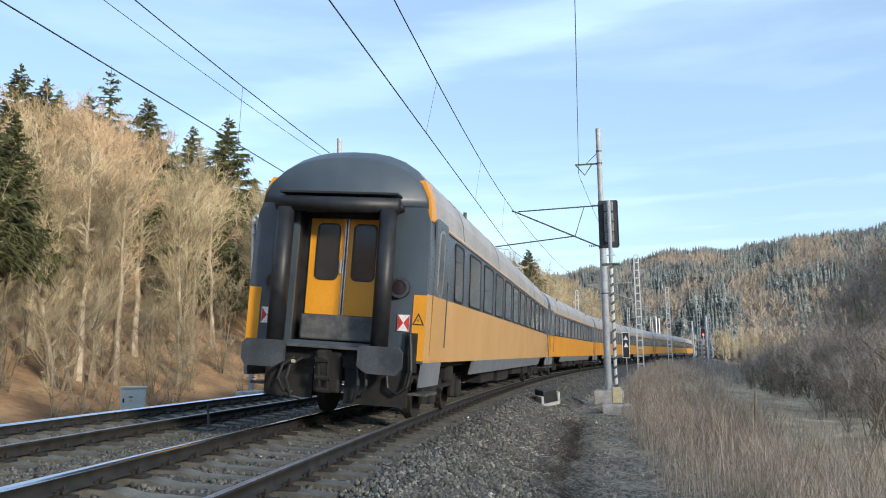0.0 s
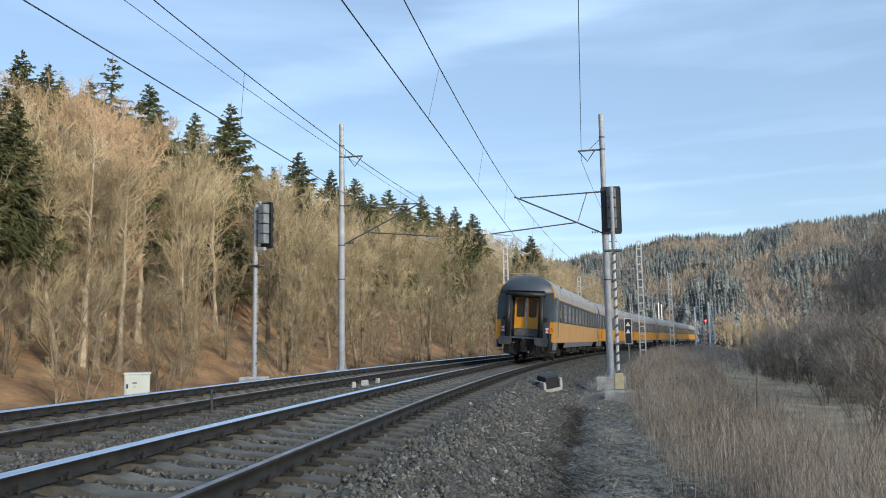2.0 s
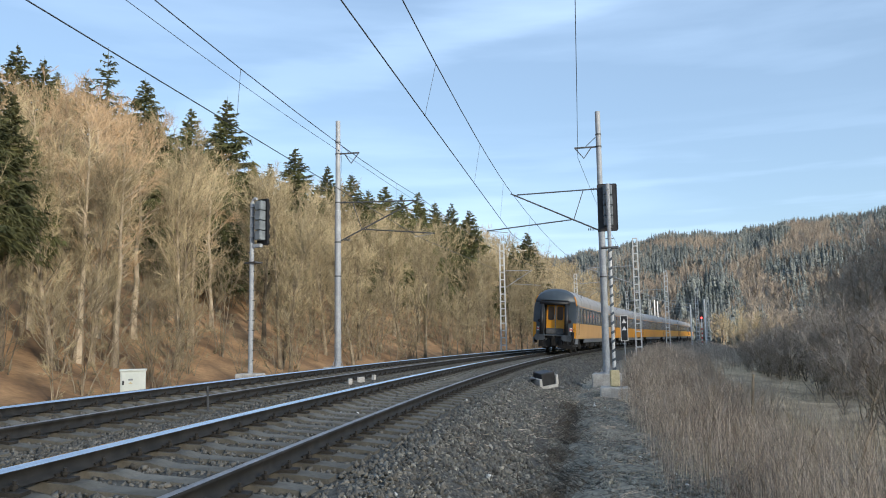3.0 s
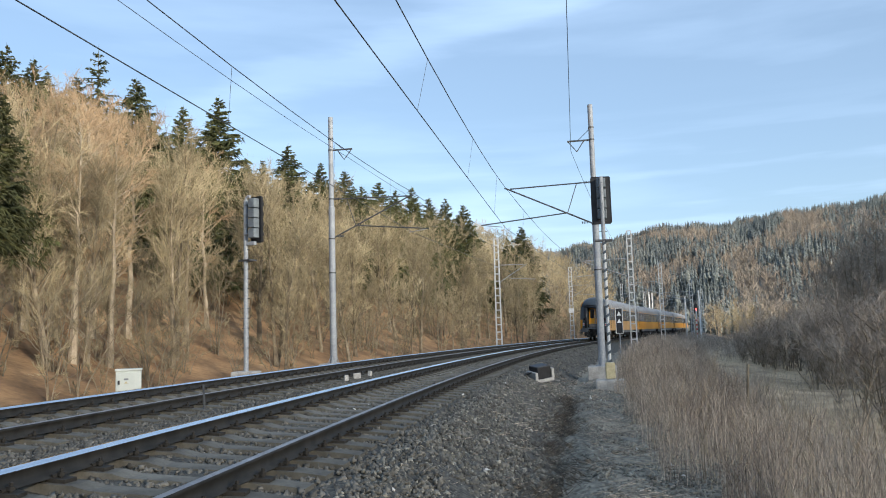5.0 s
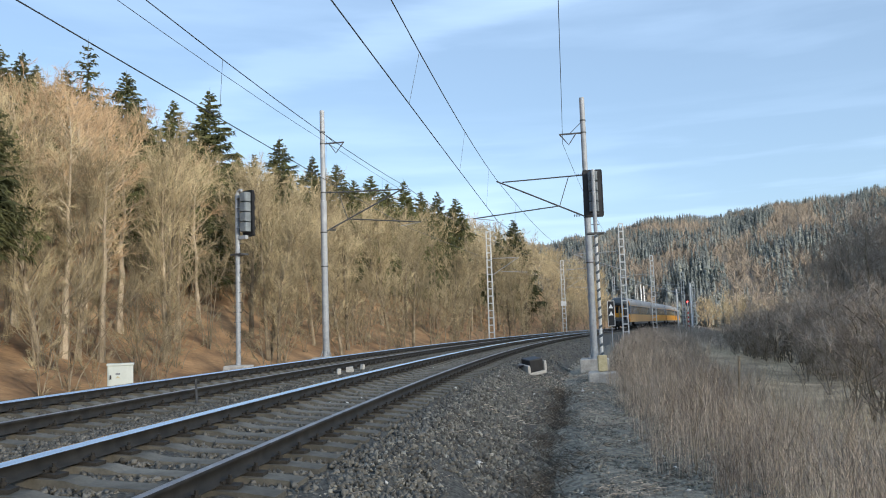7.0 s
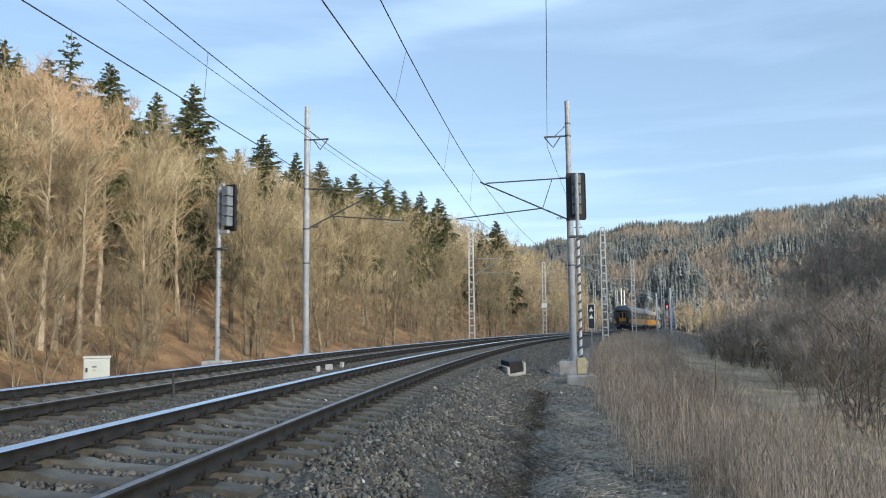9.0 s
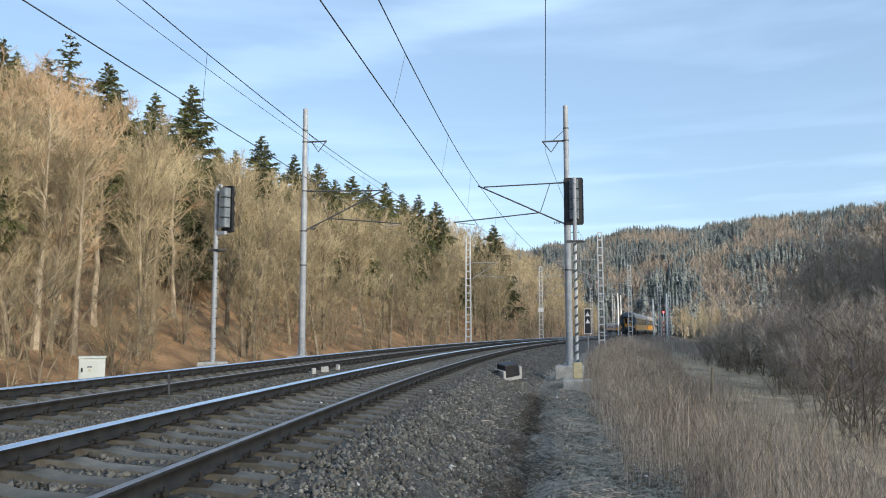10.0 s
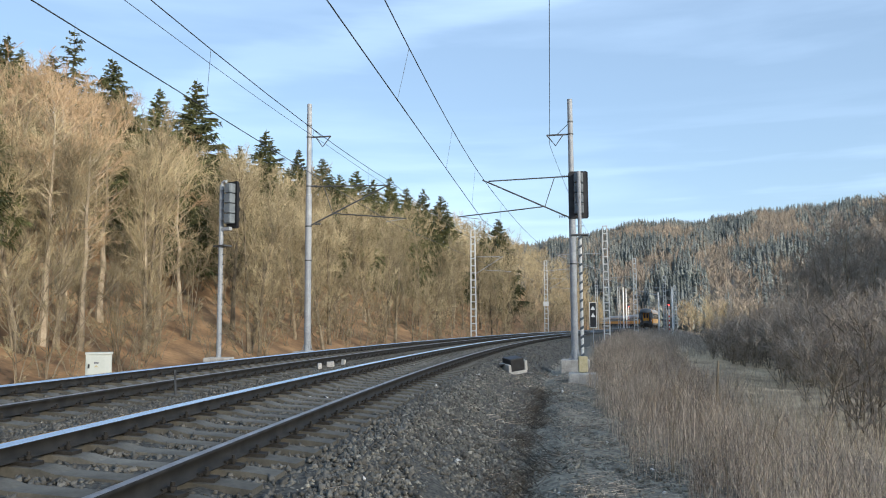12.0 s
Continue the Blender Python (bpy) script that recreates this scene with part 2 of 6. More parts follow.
def ground_z(s, l):
    s, l = np.asarray(s, float), np.asarray(l, float)
    z = np.interp(l, PROFILE_L, PROFILE_Z)
    # the unseen ridge on the right, raised to shade the line, ends ahead
    z = np.where(l < -60, -3 + (z + 3) * np.interp(s, [60, 150], [1, 0.03]), z)
    right = np.clip((-l - 2.9) / 2, 0, 1)
    # the service path falls away from the camera and rises again to the sleepers' height
    fall = np.interp(s, [-20, 0, 10, 20, 32, 45, 70, 400], [0.12, 0.1, 0.0, -0.18, -0.28, 0.0, 0.3, 0.3])
    z = z + right * fall * np.clip(1 - (-l - 6) / 12, 0, 1)
    rough = np.clip((np.abs(l - 2.1) - 4.5) / 10, 0, 1)
    z = z + rough * 0.25 * np.sin(s * 0.21 + l * 0.13) * np.sin(l * 0.37 - s * 0.05)
    return z


def ground_at(x, y):
    s, l = track_coords(x, y)
    return ground_z(s, l)


# ---- mesh helpers ----
def part(name, bm, material, parent=None, label="", smooth=False):
    me = bpy.data.meshes.new(name)
    bmesh.ops.recalc_face_normals(bm, faces=bm.faces)
    bm.to_mesh(me)
    bm.free()
    if material:
        me.materials.append(material)
    if smooth:
        for p in me.polygons:
            p.use_smooth = True
    ob = new(name, me)
    if parent:
        ob.parent = parent
    if label:
        ob["label"] = label
    return ob


def box(bm, x0, x1, y0, y1, z0, z1, bevel=0.0):
    r = bmesh.ops.create_cube(bm, size=1.0)
    vs = r["verts"]
    bmesh.ops.scale(bm, verts=vs, vec=(x1 - x0, y1 - y0, z1 - z0))
    bmesh.ops.translate(bm, verts=vs, vec=((x0 + x1) / 2, (y0 + y1) / 2, (z0 + z1) / 2))
    if bevel:
        es = list({e for v in vs for e in v.link_edges})
        bmesh.ops.bevel(bm, geom=es, offset=bevel, segments=2, affect="EDGES", profile=0.5)
    return bm


def boxed(*a, bevel=0.0):
    return box(bmesh.new(), *a, bevel=bevel)


def tube(bm, a, b, r0, r1=None, sides=10, caps=True):
    """A tapered rod from a to b."""
    a, b = Vector(a), Vector(b)
    r1 = r0 if r1 is None else r1
    d = (b - a).normalized()
    u = d.orthogonal().normalized()
    v = d.cross(u)
    ra, rb = [], []
    for i in range(sides):
        q = 2 * math.pi * i / sides
        w = u * math.cos(q) + v * math.sin(q)
        ra.append(bm.verts.new(a + w * r0))
        rb.append(bm.verts.new(b + w * r1))
    for i in range(sides):
        j = (i + 1) % sides
        bm.faces.new((ra[i], ra[j], rb[j], rb[i]))
    if caps:
        bm.faces.new(ra[::-1])
        bm.faces.new(rb)
    return bm


def tubed(*a, **k):
    return tube(bmesh.new(), *a, **k)


def pipe(bm, points, r, sides=8):
    """A bent rod through the points, in one piece."""
    pts = [Vector(p) for p in points]
    rings, u = [], None
    for i, p in enumerate(pts):
        d = (pts[min(i + 1, len(pts) - 1)] - pts[max(i - 1, 0)]).normalized()
        u = d.orthogonal().normalized() if u is None else (u - d * u.dot(d)).normalized()
        v = d.cross(u)
        rings.append([bm.verts.new(p + (u * math.cos(2 * math.pi * k / sides) + v * math.sin(2 * math.pi * k / sides)) * r) for k in range(sides)])
    for a, b in zip(rings[:-1], rings[1:]):
        for k in range(sides):
            bm.faces.new((a[k], a[(k + 1) % sides], b[(k + 1) % sides], b[k]))
    bm.faces.new(rings[0][::-1])
    bm.faces.new(rings[-1])
    return bm


def slab(bm, outline, axis, d0, d1):
    """Prism of a 2D outline. axis 'y': outline in x, z; 'x': outline in y, z."""
    def put(p, d):
        return (p[0], d, p[1]) if axis == "y" else (d, p[0], p[1])
    a = [bm.verts.new(put(p, d0)) for p in outline]
    b = [bm.verts.new(put(p, d1)) for p in outline]
    n = len(outline)
    for i in range(n):
        bm.faces.new((a[i], a[(i + 1) % n], b[(i + 1) % n], b[i]))
    bm.faces.new(a[::-1])
    bm.faces.new(b)
    return bm


def rounded(w0, w1, z0, z1, r, n=4):
    pts = []
    for cx, cz, q0 in ((w1 - r, z1 - r, 0), (w0 + r, z1 - r, 90), (w0 + r, z0 + r, 180), (w1 - r, z0 + r, 270)):
        for i in range(n + 1):
            q = radians(q0 + 90 * i / n)
            pts.append((cx + r * math.cos(q), cz + r * math.sin(q)))
    return pts


def circle(cx, cz, r, n=24):
    return [(cx + r * math.cos(2 * math.pi * i / n), cz + r * math.sin(2 * math.pi * i / n)) for i in range(n)]


def frame_ring(bm, outer, inner, axis, d0, d1):
    """Prism of the ring between two outlines of equal count."""
    def put(p, d):
        return (p[0], d, p[1]) if axis == "y" else (d, p[0], p[1])
    n = len(outer)
    rings = [[bm.verts.new(put(p, d)) for p in o] for o, d in ((outer, d0), (outer, d1), (inner, d1), (inner, d0))]
    for k in range(4):
        a, b = rings[k], rings[(k + 1) % 4]
        for i in range(n):
            bm.faces.new((a[i], a[(i + 1) % n], b[(i + 1) % n], b[i]))
    return bm


def thing(name, label, category, m=None, group="", kind=""):
    e = new(name)
    e.empty_display_size = 0.2
    if m is not None:
        e.matrix_basis = m
    return tagged(e, label, category, group, kind)


def from_arrays(name, verts, faces, material, parent=None, smooth=False):
    me = bpy.data.meshes.new(name)
    faces = np.asarray(faces)
    me.vertices.add(len(verts))
    me.vertices.foreach_set("co", np.asarray(verts, np.float32).ravel())
    k = faces.shape[1]
    me.loops.add(faces.size)
    me.loops.foreach_set("vertex_index", faces.astype(np.int32).ravel())
    me.polygons.add(len(faces))
    me.polygons.foreach_set("loop_start", np.arange(0, faces.size, k, dtype=np.int32))
    me.polygons.foreach_set("loop_total", np.full(len(faces), k, np.int32))
    me.update()
    me.validate()
    me.materials.append(material)
    if smooth:
        for p in me.polygons:
            p.use_smooth = True
    ob = new(name, me)
    if parent:
        ob.parent = parent
    return ob


def spikes(starts, ends, r0, tip=0.15):
    """Three-sided tapering rods, one per row. Returns vertices and quads' triangles."""
    starts, ends = np.asarray(starts, float), np.asarray(ends, float)
    r0 = np.broadcast_to(np.asarray(r0, float), (len(starts),))
    d = ends - starts
    d /= np.linalg.norm(d, axis=1, keepdims=True) + 1e-9
    ref = np.where(np.abs(d[:, 2:3]) > 0.9, np.array([[1.0, 0, 0]]), np.array([[0, 0, 1.0]]))
    u = np.cross(d, ref)
    u /= np.linalg.norm(u, axis=1, keepdims=True) + 1e-9
    v = np.cross(d, u)
    n = len(starts)
    out = np.empty((n, 4, 3))
    for i in range(3):
        q = 2 * math.pi * i / 3
        out[:, i] = starts + (u * math.cos(q) + v * math.sin(q)) * r0[:, None]
    out[:, 3] = ends
    base = np.arange(n)[:, None] * 4
    f = np.concatenate([base + np.array([[0, 1, 3]]), base + np.array([[1, 2, 3]]), base + np.array([[2, 0, 3]])])
    return out.reshape(-1, 3), f


def blades(starts, ends, width):
    """Flat slivers for the finest twigs, one triangle each."""
    starts, ends = np.asarray(starts, float), np.asarray(ends, float)
    width = np.broadcast_to(np.asarray(width, float), (len(starts),))
    d = ends - starts
    side = np.cross(d, np.random.default_rng(len(starts)).normal(0, 1, d.shape))
    side /= np.linalg.norm(side, axis=1, keepdims=True) + 1e-9
    side *= width[:, None]
    v = np.stack([starts - side, starts + side, ends], 1).reshape(-1, 3)
    return v, np.arange(len(v)).reshape(-1, 3)


RNG = np.random.default_rng(7)

# ---- ground: one sheet along the railway, out to the horizon ----
s_lines = np.concatenate([[-330, -260, -200, -150, -110, -80], np.arange(-60, -8, 4), np.arange(-8, 45, 0.6), np.arange(45, 130, 2.0), np.arange(130, 421, 8.0), [460, 520]])
l_lines = np.concatenate([[-290, -240, -190, -172, -160, -148, -134, -120, -105, -90, -75, -60, -48, -40, -34, -28, -24, -20, -17], np.arange(-15, -6, 0.75), np.arange(-6, 10.1, 0.3),
                          np.arange(11, 30, 1.5), [32, 36, 40, 46, 52, 60, 70, 82, 96, 115, 140, 180, 240, 320]])


def ground_sheet():
    ss, ll = np.meshgrid(s_lines, l_lines, indexing="ij")
    z = ground_z(ss, ll)
    near = (np.abs(ll) < 16) & (ss < 60)
    z = z + np.where(near, RNG.normal(0, 0.018, z.shape), 0)
    hd = np.interp(ss, _s, _h)
    x = np.interp(ss, _s, _x) - ll * np.cos(hd)
    y = np.interp(ss, _s, _y) + ll * np.sin(hd)
    v = np.stack([x, y, z], -1).reshape(-1, 3)
    a, b = ss.shape
    i = (np.arange(a - 1)[:, None] * b + np.arange(b - 1)[None, :]).ravel()
    f = np.stack([i, i + b, i + b + 1, i + 1], 1)
    ob = from_arrays("ground", v, f, None, smooth=True)
    me = ob.data
    me.materials.clear()
    for m in (M_GROUND_BALLAST, M_GROUND_PATH, M_GROUND_GRASS, M_GROUND_LEAF, M_GROUND_SOIL):
        me.materials.append(m)
    lm = (l_lines[:-1] + l_lines[1:]) / 2
    cls = np.where(lm > 8.2, 3, np.where(lm > -3.1, 0, np.where(lm > -5.4, 1, np.where(lm > -9.6, 4, 2))))
    me.polygons.foreach_set("material_index", np.tile(cls, a - 1).astype(np.int32))
    return tagged(ob, "stony railway embankment falling to a winter valley floor", "ground", kind="structure")


M_GROUND_BALLAST = mat("ballast_bed", (0.024, 0.023, 0.02), (0.11, 0.105, 0.088), 22, 0.95, 0.03, bump_scale=26, coords="Object", detail=8)
M_GROUND_PATH = mat("trodden_gravel", (0.1, 0.087, 0.065), (0.34, 0.305, 0.23), 9, 0.95, 0.02, bump_scale=34, detail=8)
M_GROUND_GRASS = mat("dead_grass_soil", (0.29, 0.205, 0.12), (0.68, 0.51, 0.315), 0.5, 0.95, 0.04, bump_scale=9, detail=8)
M_GROUND_SOIL = mat("brown_soil_and_litter", (0.12, 0.09, 0.065), (0.32, 0.25, 0.18), 1.3, 0.95, 0.04, bump_scale=12, detail=8)
M_GROUND_LEAF = mat("leaf_covered_slope", (0.19, 0.11, 0.055), (0.42, 0.255, 0.125), 0.5, 0.95, 0.04, bump_scale=8, detail=9)
ground_sheet()

# ---- tracks ----
RAIL_OUT = [(-0.036, -0.009), (-0.016, 0.0), (0.016, 0.0), (0.036, -0.009), (0.036, -0.04), (0.012, -0.052), (0.012, -0.13), (0.07, -0.15), (0.07, -0.16), (-0.07, -0.16), (-0.07, -0.15), (-0.012, -0.13), (-0.012, -0.052), (-0.036, -0.04)]

# the high rail of the curve is worn down towards the gauge side
RAIL_WORN = [(-0.036, -0.007), (-0.029, 0.0), (-0.006, -0.007), (0.036, -0.032)] + RAIL_OUT[4:]


def rail(l, raised, parent):
    ss = np.concatenate([np.arange(-14, 60, 0.8), np.arange(60, 380, 3.0)])
    n, verts = len(RAIL_OUT), []
    for s in ss:
        z = cant(s) if raised else 0.0
        for u, w in (RAIL_WORN if raised else RAIL_OUT):
            verts.append(on_track(s, l - u, z + w))
    faces, tops = [], []
    for i in range(len(ss) - 1):
        for k in range(n):
            faces.append((i * n + k, i * n + (k + 1) % n, (i + 1) * n + (k + 1) % n, (i + 1) * n + k))
            tops.append(1 if k in (0, 1, 2) else 0)
    ob = from_arrays("rail", verts, faces, M_RAIL, parent)
    ob.data.materials.append(M_RAILTOP if raised else M_RAILDULL)
    ob.data.polygons.foreach_set("material_index", np.array(tops, np.int32))
    return ob


def sleeper_mesh():
    bm = bmesh.new()
    out = [(-1.3, -0.42), (1.3, -0.42), (1.3, -0.2), (1.05, -0.185), (0.45, -0.185), (0.3, -0.215), (-0.3, -0.215), (-0.45, -0.185), (-1.05, -0.185), (-1.3, -0.2)]
    slab(bm, out, "y", -0.13, 0.13)
    bmesh.ops.recalc_face_normals(bm, faces=bm.faces)
    me = bpy.data.meshes.new("sleeper")
    bm.to_mesh(me)
    bm.free()
    me.materials.append(M_SLEEPER)
    return me


def clip_mesh():
    bm = bmesh.new()
    box(bm, -0.09, 0.09, -0.075, 0.075, 0.0, 0.03)
    tube(bm, (0.0, 0, 0.02), (0.0, 0, 0.105), 0.017, sides=6)
    tube(bm, (0.0, 0, 0.045), (0.0, 0, 0.075), 0.034, sides=6)
    tube(bm, (-0.05, -0.05, 0.04), (-0.02, 0.05, 0.055), 0.02, sides=5)
    bmesh.ops.recalc_face_normals(bm, faces=bm.faces)
    me = bpy.data.meshes.new("rail_fastening")
    bm.to_mesh(me)
    bm.free()
    me.materials.append(M_CLIP)
    return me


SLEEPER, CLIP = sleeper_mesh(), clip_mesh()
SLEEPER_V = np.array([v.co[:] for v in SLEEPER.vertices])
SLEEPER_F = [tuple(p.vertices) for p in SLEEPER.polygons]
CLIP_V = np.array([v.co[:] for v in CLIP.vertices])
CLIP_F = [tuple(p.vertices) for p in CLIP.polygons]


def joined(name, verts, faces, material, parent):
    me = bpy.data.meshes.new(name)
    me.from_pydata(verts, [], faces)
    me.materials.append(material)
    ob = new(name, me)
    ob.parent = parent
    return tagged(ob, kind="stuff")


def sleeper_pose(s, l0):
    c = cant(s)
    p = on_track(s, l0, c / 2)
    return pose(p.x, p.y, p.z, 0, math.degrees(c / 1.5), -math.degrees(heading(s)) + random.uniform(-0.6, 0.6))


CLIP_X = (-0.7525 - 0.125, -0.7525 + 0.125, 0.7525 - 0.125, 0.7525 + 0.125)


def railway_track(number, l0, first, count, clipped):
    tr = thing("railway_track_%d" % number, "curved railway track on concrete sleepers in stone ballast", "track", kind="structure")
    rail(l0 + GAUGE, True, tr)
    rail(l0 - GAUGE, False, tr)
    sv, sf, cv, cf = [], [], [], []
    for i in range(620):
        s = -12 + 0.6 * i + random.uniform(-0.02, 0.02)
        if s > 355:
            break
        m = sleeper_pose(s, l0)
        single = first <= i < first + count
        if single:
            ob = new("sleeper", SLEEPER)
            ob.parent = tr
            ob.matrix_basis = m
        else:
            k = len(sv)
            sv += [m @ Vector(v) for v in SLEEPER_V]
            sf += [tuple(k + j for j in f) for f in SLEEPER_F]
        if s > 75:
            continue
        for x in CLIP_X:
            cm = Matrix.Translation((x, 0, -0.182)) @ pose(0, 0, 0, 0, 0, random.uniform(-8, 8))
            if single and i < first + clipped:
                co = new("rail_fastening", CLIP)
                co.parent = ob
                co.matrix_basis = cm
            else:
                k = len(cv)
                cv += [m @ cm @ Vector(v) for v in CLIP_V]
                cf += [tuple(k + j for j in f) for f in CLIP_F]
    joined("far_sleepers", sv, sf, M_SLEEPER, tr)
    joined("far_fastenings", cv, cf, M_CLIP, tr)
    return tr


railway_track(1, 0.0, 8, 150, 70)
railway_track(2, TWIN, 8, 150, 50)


# ---- the passenger train ----
HALF = 1.41            # half width of a coach
BODY_L = 25.9          # length of a coach body
PITCH = 26.4           # coach to coach


def side_profile():
    """Half outline of a coach from the skirt up to the roof's middle: x, z."""
    pts = [(1.34, 0.74), (HALF, 1.02), (HALF, 2.02), (1.405, 2.6), (1.37, 3.12), (1.345, 3.3)]
    for q in (12, 28, 44, 58, 70, 80, 90):
        pts.append((1.345 * math.cos(radians(q)) ** 0.8 if q < 90 else 0.0, 3.3 + 0.93 * math.sin(radians(q)) ** 1.0))
    return pts


PROF = side_profile()


def band(bm, pts, y0, y1, side, thick=0.05):
    """A shell along the coach over part of the outline, with thickness."""
    out = [(side * x, z) for x, z in pts]
    inn = [(side * (x - thick), z) if abs(x) > 0.5 else (side * x, z - thick) for x, z in pts]
    return slab(bm, out + inn[::-1], "y", y0, y1)


def dome(bm, y0, y1, z0, z1):
    """The closed roof end: the outline drawn in and down towards the end."""
    rows = []
    steps = 7
    for i in range(steps + 1):
        q = i / steps
        k = math.sin(q * math.pi / 2)
        y = y1 + (y0 - y1) * q
        drop = (1 - math.cos(q * math.pi / 2)) * 0.3
        rows.append([(x * (1 - 0.035 * q * q), y, z - (z - z0) * drop * 0.75) for x, z in ring_half()])
    verts = [[bm.verts.new(p) for p in r] for r in rows]
    n = len(rows[0])
    for a, b in zip(verts[:-1], verts[1:]):
        for i in range(n - 1):
            bm.faces.new((a[i], a[i + 1], b[i + 1], b[i]))
    bm.faces.new(verts[-1])
    bm.faces.new(verts[0][::-1])
    for a, b in zip(verts[:-1], verts[1:]):
        bm.faces.new((a[0], b[0], b[-1], a[-1]))
    return bm


def ring_half():
    top = PROF[5:]
    return [(x, z) for x, z in top] + [(-x, z) for x, z in top[-2::-1]]


WINDOW_Y = [-10.55, -8.75, -6.9, -5.05, -3.2, -1.35, 0.5, 2.35, 4.2, 6.05, 7.9, 9.6]


def pane_mesh(y0, y1, z0, z1, r):
    bm = bmesh.new()
    slab(bm, rounded(y0, y1, z0, z1, r), "x", -0.012, 0.012)
    return bm


def add_window(parent, side, yc, w, z0, z1, label=""):
    lean = math.degrees(math.atan((HALF - 1.37) / 1.1))
    wn_ = part("window", pane_mesh(-w / 2, w / 2, 0, z1 - z0, 0.09), M_GLASS, parent, label or "dark tinted coach window")
    x = np.interp(z0, [p[1] for p in PROF[:6]], [p[0] for p in PROF[:6]])
    wn_.matrix_basis = pose(side * (x + 0.004), yc, z0, 0, -side * lean * 0.9, 0)
    o, i_ = rounded(-w / 2 - 0.035, w / 2 + 0.035, -0.035, z1 - z0 + 0.035, 0.11), rounded(-w / 2, w / 2, 0, z1 - z0, 0.09)
    part("window_frame", frame_ring(bmesh.new(), o, i_, "x", -0.014, 0.022), M_RUBBER, wn_)
    return wn_


def bogie(parent, yc):
    b = part("bogie", bogie_frame(), M_UNDER, parent, "grimy steel bogie frame")
    b.matrix_basis = pose(0, yc, 0)
    for dy in (-1.25, 1.25):
        for side in (-1, 1):
            bm = bmesh.new()
            tube(bm, (side * 0.68, dy, 0.46), (side * 0.82, dy, 0.46), 0.46, sides=20)
            tube(bm, (side * 0.82, dy, 0.46), (side * 0.96, dy, 0.46), 0.14, sides=10)
            part("wheel", bm, M_CLIP, b)


def bogie_frame():
    bm = bmesh.new()
    for side in (-1, 1):
        box(bm, side * 0.98 - 0.07, side * 0.98 + 0.07, -1.75, 1.75, 0.5, 0.68, bevel=0.03)
        for dy in (-1.25, 1.25):
            box(bm, side * 1.0 - 0.13, side * 1.0 + 0.13, dy - 0.2, dy + 0.2, 0.28, 0.62, bevel=0.04)
            tube(bm, (side * 1.0, dy - 0.33, 0.3), (side * 1.0, dy - 0.33, 0.75), 0.085, sides=9)
            tube(bm, (side * 1.0, dy + 0.33, 0.3), (side * 1.0, dy + 0.33, 0.75), 0.085, sides=9)
        tube(bm, (side * 1.02, -0.3, 0.45), (side * 1.02, 0.3, 0.8), 0.06, sides=8)
        box(bm, side * 1.0 - 0.16, side * 1.0 + 0.16, -0.3, 0.3, 0.62, 0.95, bevel=0.05)
    box(bm, -0.95, 0.95, -0.35, 0.35, 0.5, 0.8)
    return bm


